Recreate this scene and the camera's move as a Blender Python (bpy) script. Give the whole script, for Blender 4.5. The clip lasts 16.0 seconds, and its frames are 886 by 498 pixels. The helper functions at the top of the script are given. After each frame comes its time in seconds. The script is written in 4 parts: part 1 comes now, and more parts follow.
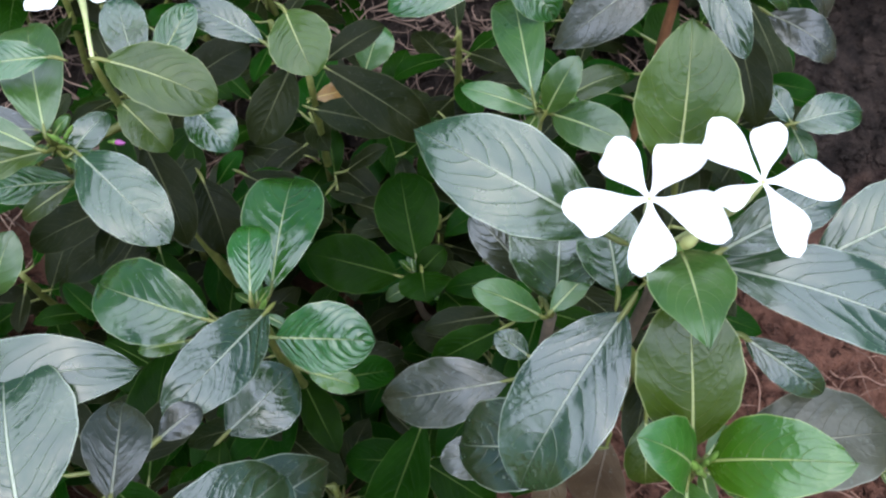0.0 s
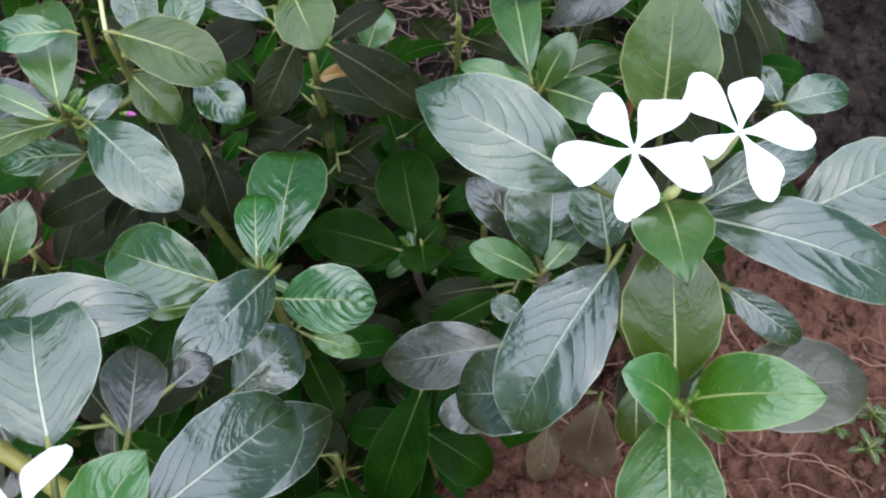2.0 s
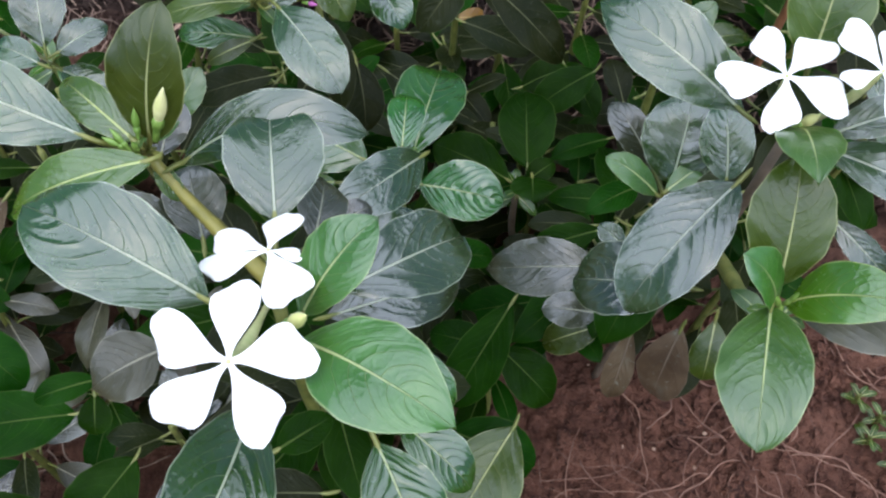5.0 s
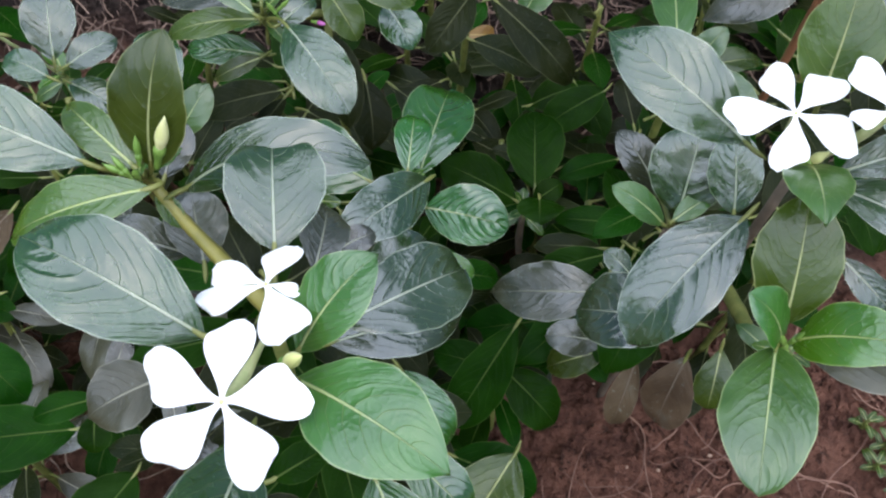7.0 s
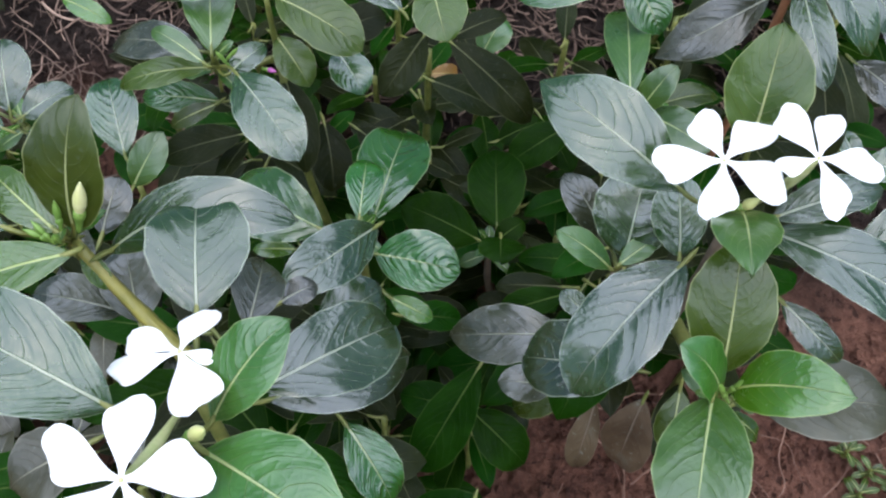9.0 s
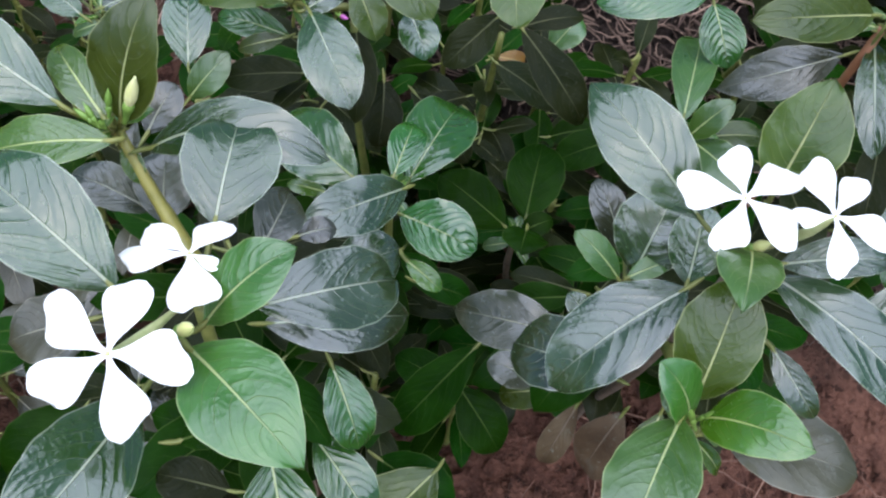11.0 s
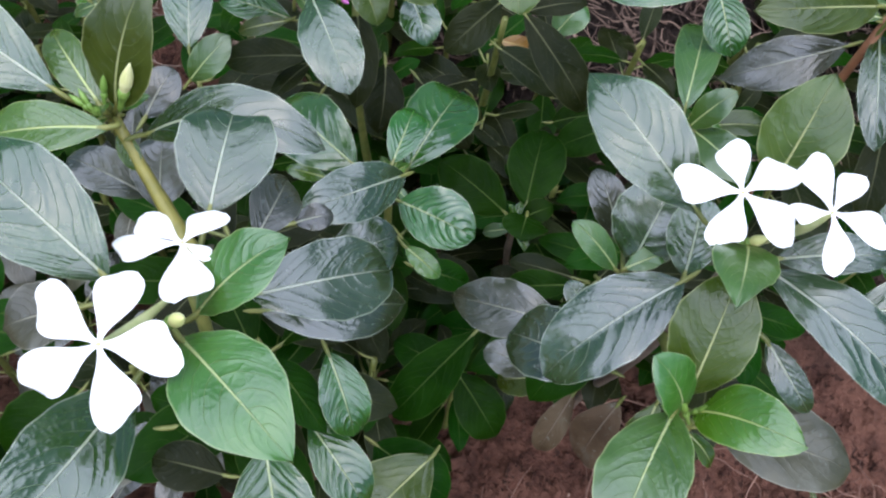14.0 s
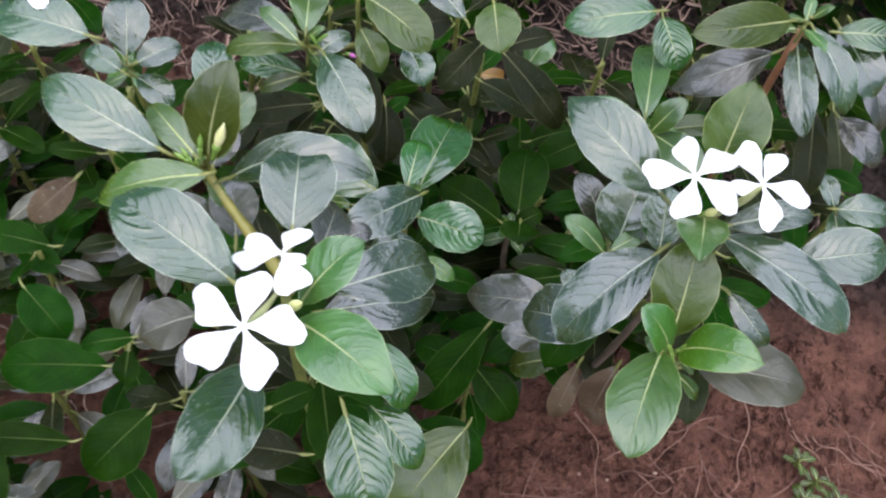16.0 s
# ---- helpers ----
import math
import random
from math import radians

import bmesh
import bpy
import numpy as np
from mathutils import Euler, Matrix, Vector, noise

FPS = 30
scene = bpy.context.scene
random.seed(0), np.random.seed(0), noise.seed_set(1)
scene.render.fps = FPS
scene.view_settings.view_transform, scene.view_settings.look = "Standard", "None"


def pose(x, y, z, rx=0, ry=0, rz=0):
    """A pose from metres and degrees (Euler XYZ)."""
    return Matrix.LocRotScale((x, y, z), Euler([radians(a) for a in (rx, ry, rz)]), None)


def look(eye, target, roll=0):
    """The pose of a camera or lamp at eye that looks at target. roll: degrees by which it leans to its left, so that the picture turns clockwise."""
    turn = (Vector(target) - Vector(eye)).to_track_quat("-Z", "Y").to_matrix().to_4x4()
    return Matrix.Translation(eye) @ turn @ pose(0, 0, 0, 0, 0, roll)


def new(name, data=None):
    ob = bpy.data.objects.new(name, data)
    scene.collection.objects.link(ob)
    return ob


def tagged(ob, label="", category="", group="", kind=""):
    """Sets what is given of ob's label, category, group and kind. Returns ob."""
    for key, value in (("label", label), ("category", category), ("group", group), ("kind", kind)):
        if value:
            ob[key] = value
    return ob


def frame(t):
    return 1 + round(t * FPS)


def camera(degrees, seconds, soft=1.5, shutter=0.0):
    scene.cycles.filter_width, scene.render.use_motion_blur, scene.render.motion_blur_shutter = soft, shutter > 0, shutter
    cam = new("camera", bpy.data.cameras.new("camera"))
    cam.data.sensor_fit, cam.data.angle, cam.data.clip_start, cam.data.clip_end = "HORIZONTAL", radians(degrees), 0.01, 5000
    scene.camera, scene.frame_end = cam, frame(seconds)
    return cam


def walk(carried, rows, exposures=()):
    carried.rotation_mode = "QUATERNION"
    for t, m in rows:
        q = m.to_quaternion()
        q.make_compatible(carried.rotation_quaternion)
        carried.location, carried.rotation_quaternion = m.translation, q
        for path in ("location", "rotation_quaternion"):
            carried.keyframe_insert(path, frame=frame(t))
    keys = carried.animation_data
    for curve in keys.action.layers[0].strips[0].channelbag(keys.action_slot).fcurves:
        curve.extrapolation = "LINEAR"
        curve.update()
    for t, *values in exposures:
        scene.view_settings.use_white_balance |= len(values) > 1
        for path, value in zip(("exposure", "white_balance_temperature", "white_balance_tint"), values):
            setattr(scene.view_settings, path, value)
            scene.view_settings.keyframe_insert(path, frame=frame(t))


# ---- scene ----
cam = camera(52.29, 16.0, soft=2.3, shutter=0.3)
PATH = [
    (0, (0.01123, 0.00672, 0.59385), (-0.00673, 0.50460, -0.27322), -2.12),
    (0.5, (0.01221, 0.00781, 0.59271), (-0.00539, 0.50371, -0.27549), -2.22),
    (1, (0.01941, 0.00589, 0.59321), (0.00060, 0.50223, -0.27472), -2.23),
    (1.5, (0.01654, -0.00137, 0.59890), (-0.00210, 0.49467, -0.26920), -2.04),
    (2, (0.01177, -0.00946, 0.59931), (-0.00599, 0.48726, -0.26842), -1.91),
    (2.5, (0.01327, -0.00780, 0.59916), (-0.00020, 0.48792, -0.26921), -1.07),
    (3, (0.01339, -0.00574, 0.59945), (0.00231, 0.49207, -0.26777), -0.42),
    (3.5, (0.00957, -0.01257, 0.60255), (-0.00458, 0.49494, -0.25898), 0.69),
    (4, (-0.00559, -0.04950, 0.61260), (-0.05457, 0.44287, -0.25641), 1.90),
    (4.2, (-0.01147, -0.06354, 0.61371), (-0.06376, 0.42493, -0.25730), 3.38),
    (6.3, (-0.01571, -0.05550, 0.61745), (-0.08355, 0.43197, -0.25305), 4.18),
    (6.5, (-0.01474, -0.05672, 0.61475), (-0.08858, 0.43690, -0.25179), 3.68),
    (7, (-0.01404, -0.05342, 0.61728), (-0.08694, 0.43693, -0.25119), 4.27),
    (7.5, (-0.00717, -0.04859, 0.61833), (-0.08766, 0.44994, -0.24479), 3.27),
    (8, (0.00007, -0.04172, 0.61800), (-0.08220, 0.46293, -0.24139), 1.89),
    (8.5, (0.00175, -0.04001, 0.62058), (-0.07539, 0.46745, -0.23764), 2.54),
    (9, (0.00180, -0.04196, 0.61939), (-0.07454, 0.47243, -0.23476), 2.93),
    (9.5, (0.00430, -0.03824, 0.62221), (-0.07175, 0.47030, -0.23546), 6.26),
    (9.7, (0.00613, -0.04483, 0.62391), (-0.08068, 0.45289, -0.23907), 7.90),
    (11.8, (0.01098, -0.05003, 0.62657), (-0.09713, 0.43114, -0.24337), 13.86),
    (12, (0.01189, -0.05125, 0.62786), (-0.09796, 0.42480, -0.24467), 13.89),
    (12.5, (0.01416, -0.04789, 0.62966), (-0.09807, 0.42336, -0.24517), 13.53),
    (13, (0.01246, -0.04555, 0.62944), (-0.09523, 0.42499, -0.24635), 13.84),
    (13.5, (0.01206, -0.04381, 0.62891), (-0.09277, 0.42280, -0.24932), 13.94),
    (14, (0.01070, -0.04397, 0.62633), (-0.09352, 0.42390, -0.25130), 13.45),
    (14.5, (0.00813, -0.04689, 0.62692), (-0.09582, 0.42642, -0.24783), 13.68),
    (15, (0.00939, -0.05134, 0.62566), (-0.09171, 0.42510, -0.24772), 13.88),
    (15.5, (0.00836, -0.05899, 0.62943), (-0.08623, 0.43289, -0.23608), 12.46),
    (16, (0.00597, -0.09232, 0.67984), (-0.08693, 0.41118, -0.17915), 9.56),
]
walk(cam, [(t, look(eye, target, roll)) for t, eye, target, roll in PATH], [(0.0, 1.82, 6250, 3), (3.0, 1.87, 6400, 6), (4.2, 1.72, 6400, 5), (9.7, 1.68, 6350, 4), (11.8, 1.82, 6250, 7), (15.5, 1.80, 6350, 9), (16.0, 1.90, 6600, 11)])

# ---- light ----
world = bpy.data.worlds.new("sky")
scene.world = world
world.use_nodes = True
wn = world.node_tree
sky = wn.nodes.new("ShaderNodeTexSky")
sky.sky_type, sky.sun_disc = "NISHITA", False
sky.sun_elevation, sky.sun_rotation = radians(72), radians(171)
sky.dust_density = 2.0
back = wn.nodes["Background"]
back.inputs["Strength"].default_value = 0.05
wn.links.new(sky.outputs["Color"], back.inputs["Color"])
sun_data = bpy.data.lights.new("sun", "SUN")
sun_data.energy, sun_data.angle, sun_data.color = 2.0, radians(106), (0.79, 0.83, 1.03)
sun = new("sun", sun_data)
sun.matrix_world = look((0.05, -0.2, 1.0), (0, 0, 0))


# ---- materials ----
def graph(name):
    m = bpy.data.materials.new(name)
    m.use_nodes = True
    return m, m.node_tree, m.node_tree.nodes["Principled BSDF"]


def add(nt, kind, **values):
    n = nt.nodes.new(kind)
    for k, v in values.items():
        setattr(n, k, v)
    return n


def plug(nt, source, target):
    if isinstance(source, (int, float, tuple)):
        target.default_value = source
    else:
        nt.links.new(source, target)


def calc(nt, op, a, b=0.0, c=0.0):
    n = add(nt, "ShaderNodeMath", operation=op)
    for i, v in enumerate((a, b, c)):
        plug(nt, v, n.inputs[i])
    return n.outputs[0]


def step(nt, x, lo, hi, to_lo=0.0, to_hi=1.0):
    n = add(nt, "ShaderNodeMapRange", interpolation_type="SMOOTHSTEP")
    for i, v in enumerate((x, lo, hi, to_lo, to_hi)):
        plug(nt, v, n.inputs[i])
    return n.outputs[0]


def mix(nt, f, a, b, blend="MIX"):
    n = add(nt, "ShaderNodeMix", data_type="RGBA", blend_type=blend)
    for i, v in ((0, f), (6, a if not isinstance(a, tuple) else (*a, 1.0)), (7, b if not isinstance(b, tuple) else (*b, 1.0))):
        plug(nt, v, n.inputs[i])
    return n.outputs[2]


def cloud(nt, vec, scale, detail=3.0, rough=0.55):
    n = add(nt, "ShaderNodeTexNoise")
    nt.links.new(vec, n.inputs["Vector"])
    n.inputs["Scale"].default_value, n.inputs["Detail"].default_value, n.inputs["Roughness"].default_value = scale, detail, rough
    return n.outputs["Fac"]


def leaf_material(name, dark, light, vein, rough=0.34, spots=0.15, sheen=(1.0, 0.00018)):
    """A leathery leaf: pale midrib, side veins that sweep forward, puckered blade, dull dust and wear."""
    m, nt, bsdf = graph(name)
    uv = add(nt, "ShaderNodeUVMap", uv_map="along")
    sep = add(nt, "ShaderNodeSeparateXYZ")
    nt.links.new(uv.outputs[0], sep.inputs[0])
    met = add(nt, "ShaderNodeUVMap", uv_map="metres")
    sepm = add(nt, "ShaderNodeSeparateXYZ")
    nt.links.new(met.outputs[0], sepm.inputs[0])
    info = add(nt, "ShaderNodeObjectInfo")
    rnd = info.outputs["Random"]
    s, v = sep.outputs[0], sep.outputs[1]
    av = calc(nt, "ABSOLUTE", v)
    side = calc(nt, "SIGN", v)
    co = add(nt, "ShaderNodeCombineXYZ")
    plug(nt, sepm.outputs[0], co.inputs[0])
    plug(nt, sepm.outputs[1], co.inputs[1])
    plug(nt, calc(nt, "MULTIPLY", rnd, 37.0), co.inputs[2])
    vec = co.outputs[0]
    blotch = cloud(nt, vec, 60.0)
    fine = cloud(nt, vec, 900.0, 2.0)
    wob = cloud(nt, vec, 130.0, 2.0)
    # side veins
    sweep = calc(nt, "MULTIPLY", calc(nt, "POWER", av, 1.7), 0.40)
    ph = calc(nt, "SUBTRACT", s, sweep)
    ph = calc(nt, "ADD", ph, calc(nt, "MULTIPLY", calc(nt, "SUBTRACT", cloud(nt, vec, 70.0, 2.0), 0.5), 0.16))
    ph = calc(nt, "ADD", calc(nt, "MULTIPLY", ph, 8.8), calc(nt, "MULTIPLY", side, 0.22))
    ph = calc(nt, "ADD", ph, calc(nt, "MULTIPLY", rnd, 5.0))
    fr = calc(nt, "FRACT", ph)
    dist = calc(nt, "ABSOLUTE", calc(nt, "SUBTRACT", fr, 0.5))
    line = step(nt, dist, 0.47, 0.5)
    fade = step(nt, av, 0.98, 0.5)
    line = calc(nt, "MULTIPLY", calc(nt, "MULTIPLY", line, fade), step(nt, s, 0.92, 0.75))
    dome = calc(nt, "SUBTRACT", 1.0, calc(nt, "POWER", calc(nt, "MULTIPLY", dist, 2.0), 2.2))
    # midrib
    am = calc(nt, "ABSOLUTE", sepm.outputs[1])
    wide = calc(nt, "MULTIPLY_ADD", s, -0.00040, 0.00054)
    rib = step(nt, am, wide, calc(nt, "MULTIPLY", wide, 0.45))
    col = mix(nt, step(nt, blotch, 0.3, 0.7), dark, light)
    hue = add(nt, "ShaderNodeHueSaturation")
    plug(nt, col, hue.inputs["Color"])
    plug(nt, calc(nt, "MULTIPLY_ADD", rnd, 0.03, 0.485), hue.inputs["Hue"])
    plug(nt, calc(nt, "MULTIPLY_ADD", rnd, 0.5, 0.75), hue.inputs["Value"])
    col = hue.outputs[0]
    col = mix(nt, calc(nt, "MULTIPLY", line, calc(nt, "MULTIPLY_ADD", rnd, 0.28, 0.10)), col, vein)
    speck = step(nt, cloud(nt, vec, 420.0, 3.0), 0.62, 0.72)
    col = mix(nt, calc(nt, "MULTIPLY", speck, spots), col, (0.30, 0.33, 0.28))
    col = mix(nt, calc(nt, "MULTIPLY", step(nt, blotch, 0.55, 0.8), spots), col, (0.16, 0.19, 0.16))
    col = mix(nt, calc(nt, "MULTIPLY", rib, step(nt, s, 0.98, 0.45, 0.12, 0.85)), col, vein)
    edge = calc(nt, "MULTIPLY", step(nt, av, 0.955, 0.995), 0.45)
    col = mix(nt, edge, col, vein)
    plug(nt, col, bsdf.inputs["Base Color"])
    r = calc(nt, "MULTIPLY_ADD", blotch, 0.24, rough - 0.14)
    r = calc(nt, "ADD", r, calc(nt, "MULTIPLY", speck, 0.15))
    plug(nt, r, bsdf.inputs["Roughness"])
    bsdf.inputs["Specular IOR Level"].default_value = sheen[0]
    bsdf.inputs["IOR"].default_value = 1.5
    bsdf.inputs["Coat Weight"].default_value = 0.62 * sheen[0] ** 3
    bsdf.inputs["Coat IOR"].default_value = 1.7
    plug(nt, calc(nt, "ADD", r, -0.03), bsdf.inputs["Coat Roughness"])
    wv = add(nt, "ShaderNodeCombineXYZ")
    plug(nt, ph, wv.inputs[0])
    plug(nt, calc(nt, "MULTIPLY", av, 0.8), wv.inputs[1])
    plug(nt, calc(nt, "MULTIPLY_ADD", side, 3.0, calc(nt, "MULTIPLY", rnd, 19.0)), wv.inputs[2])
    wrinkle = cloud(nt, wv.outputs[0], 1.7, 2.0, 0.55)
    worn = step(nt, cloud(nt, vec, 45.0, 1.0), 0.36, 0.62)
    h = calc(nt, "MULTIPLY", dome, calc(nt, "MULTIPLY", calc(nt, "MULTIPLY", step(nt, av, 0.95, 0.35), step(nt, cloud(nt, vec, 38.0, 1.0), 0.34, 0.66, 0.12, 1.0)), sheen[1] * 0.75))
    h = calc(nt, "ADD", h, calc(nt, "MULTIPLY", calc(nt, "MULTIPLY", wrinkle, worn), sheen[1] * 1.9))
    h = calc(nt, "MULTIPLY", h, calc(nt, "MULTIPLY_ADD", calc(nt, "FRACT", calc(nt, "MULTIPLY", rnd, 7.3)), 0.9, 0.35))
    h = calc(nt, "ADD", h, calc(nt, "MULTIPLY", line, calc(nt, "MULTIPLY_ADD", rnd, -0.00008, -0.00006)))
    net = add(nt, "ShaderNodeTexVoronoi", feature="DISTANCE_TO_EDGE")
    nt.links.new(vec, net.inputs["Vector"])
    net.inputs["Scale"].default_value = 420.0
    cells = step(nt, net.outputs["Distance"], 0.0, 0.25)
    h = calc(nt, "ADD", h, calc(nt, "MULTIPLY", calc(nt, "MULTIPLY", cells, worn), 0.00005))
    h = calc(nt, "ADD", h, calc(nt, "MULTIPLY", wob, 0.00035))
    h = calc(nt, "ADD", h, calc(nt, "MULTIPLY", fine, 0.00004))
    h = calc(nt, "ADD", h, calc(nt, "MULTIPLY", rib, -0.0003))
    bump = add(nt, "ShaderNodeBump")
    bump.inputs["Strength"].default_value, bump.inputs["Distance"].default_value = 0.9, 1.0
    plug(nt, h, bump.inputs["Height"])
    nt.links.new(bump.outputs[0], bsdf.inputs["Normal"])
    nt.links.new(bump.outputs[0], bsdf.inputs["Coat Normal"])
    glow = add(nt, "ShaderNodeBsdfTranslucent")
    bright = add(nt, "ShaderNodeHueSaturation")
    plug(nt, col, bright.inputs["Color"])
    bright.inputs["Hue"].default_value, bright.inputs["Saturation"].default_value, bright.inputs["Value"].default_value = 0.46, 1.25, 2.2
    nt.links.new(bright.outputs[0], glow.inputs["Color"])
    both = add(nt, "ShaderNodeMixShader")
    both.inputs[0].default_value = 0.22
    nt.links.new(bsdf.outputs[0], both.inputs[1])
    nt.links.new(glow.outputs[0], both.inputs[2])
    nt.links.new(both.outputs[0], nt.nodes["Material Output"].inputs["Surface"])
    return m


leaf_dark = leaf_material("leaf_dark", (0.011, 0.042, 0.003), (0.019, 0.062, 0.005), (0.44, 0.48, 0.33), 0.26, 0.12, (1.0, 0.00026))
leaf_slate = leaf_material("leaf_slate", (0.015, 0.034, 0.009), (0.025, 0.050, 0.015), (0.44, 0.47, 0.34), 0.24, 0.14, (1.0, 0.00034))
leaf_green = leaf_material("leaf_green", (0.014, 0.074, 0.007), (0.028, 0.112, 0.011), (0.42, 0.48, 0.22), 0.19, 0.05, (0.88, 0.00075))
leaf_young = leaf_material("leaf_young", (0.034, 0.096, 0.011), (0.054, 0.135, 0.016), (0.45, 0.52, 0.22), 0.34, 0.05, (0.8, 0.00018))
leaf_fresh = leaf_material("leaf_fresh", (0.040, 0.106, 0.005), (0.063, 0.143, 0.009), (0.50, 0.57, 0.20), 0.26, 0.03, (0.80, 0.00026))
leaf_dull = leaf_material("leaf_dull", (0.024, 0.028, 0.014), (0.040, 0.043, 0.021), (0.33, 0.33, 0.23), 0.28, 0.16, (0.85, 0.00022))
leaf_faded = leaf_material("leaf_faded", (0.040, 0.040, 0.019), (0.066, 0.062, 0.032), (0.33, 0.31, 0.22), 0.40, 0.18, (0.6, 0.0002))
leaf_olive = leaf_material("leaf_olive", (0.033, 0.058, 0.005), (0.054, 0.086, 0.009), (0.44, 0.46, 0.20), 0.32, 0.06, (0.50, 0.00026))
# Leaf green with the shade of the undergrowth put into its colour.
leaf_shaded = leaf_material("leaf_shaded", (0.0055, 0.024, 0.0010), (0.010, 0.038, 0.0020), (0.08, 0.12, 0.03), 0.36, 0.02, (0.04, 0.00034))
# Brownish old leaf, its colour deepened further for shade below the canopy.
leaf_old_shaded = leaf_material("leaf_old_shaded", (0.009, 0.014, 0.0025), (0.017, 0.021, 0.005), (0.12, 0.125, 0.06), 0.40, 0.05, (0.10, 0.0003))
leaf_withered = leaf_material("leaf_withered", (0.052, 0.032, 0.018), (0.095, 0.062, 0.036), (0.17, 0.13, 0.09), 0.55, 0.25, (0.15, 0.0003))
leaf_yellow = leaf_material("leaf_yellow", (0.20, 0.085, 0.012), (0.30, 0.14, 0.02), (0.55, 0.40, 0.12), 0.5, 0.2)


def plain_material(name, a, b, scale, rough, bump=0.0, spec=0.5, sub=0.0, mixed=0.0):
    m, nt, bsdf = graph(name)
    tc = add(nt, "ShaderNodeTexCoord")
    n = cloud(nt, tc.outputs["Object"], scale, 4.0)
    tone = step(nt, n, 0.3, 0.7)
    if mixed:
        isle = add(nt, "ShaderNodeNewGeometry").outputs["Random Per Island"]
        tone = calc(nt, "ADD", calc(nt, "MULTIPLY", tone, 1 - mixed), calc(nt, "MULTIPLY", calc(nt, "POWER", isle, 2.6), mixed))
    plug(nt, mix(nt, tone, a, b), bsdf.inputs["Base Color"])
    plug(nt, calc(nt, "MULTIPLY_ADD", n, 0.2, rough - 0.1), bsdf.inputs["Roughness"])
    bsdf.inputs["Specular IOR Level"].default_value = spec
    bsdf.inputs["Subsurface Weight"].default_value = sub
    bsdf.inputs["Subsurface Radius"].default_value = (0.002, 0.002, 0.0015)
    if bump:
        bn = add(nt, "ShaderNodeBump")
        bn.inputs["Distance"].default_value = bump
        plug(nt, n, bn.inputs["Height"])
        nt.links.new(bn.outputs[0], bsdf.inputs["Normal"])
    return m


# Stalk green, darkened in the colour for the shade most stalks sit in.
stem_green = plain_material("stem_green", (0.105, 0.125, 0.026), (0.20, 0.20, 0.050), 160, 0.45, 0.0005)
# Olive-yellow of one stem, kept brighter because it stands in light.
stem_olive = plain_material("stem_olive", (0.20, 0.185, 0.035), (0.31, 0.27, 0.06), 160, 0.45, 0.0005)
stem_woody = plain_material("stem_woody", (0.10, 0.075, 0.05), (0.17, 0.12, 0.08), 120, 0.7, 0.001)
stem_red = plain_material("stem_red", (0.20, 0.085, 0.04), (0.30, 0.13, 0.06), 160, 0.5, 0.0005)
petal_white = plain_material("petal_white", (0.88, 0.86, 0.80), (0.92, 0.90, 0.85), 200, 0.55, 0.0002, 0.3)
throat_green = plain_material("throat_green", (0.50, 0.55, 0.22), (0.62, 0.62, 0.30), 400, 0.6)
bud_cream = plain_material("bud_cream", (0.60, 0.60, 0.22), (0.76, 0.74, 0.38), 120, 0.5, 0.0003)
bud_pink = plain_material("bud_pink", (0.30, 0.06, 0.22), (0.42, 0.11, 0.32), 160, 0.5)
bud_green = plain_material("bud_green", (0.12, 0.22, 0.035), (0.20, 0.31, 0.06), 160, 0.45, 0.0003)


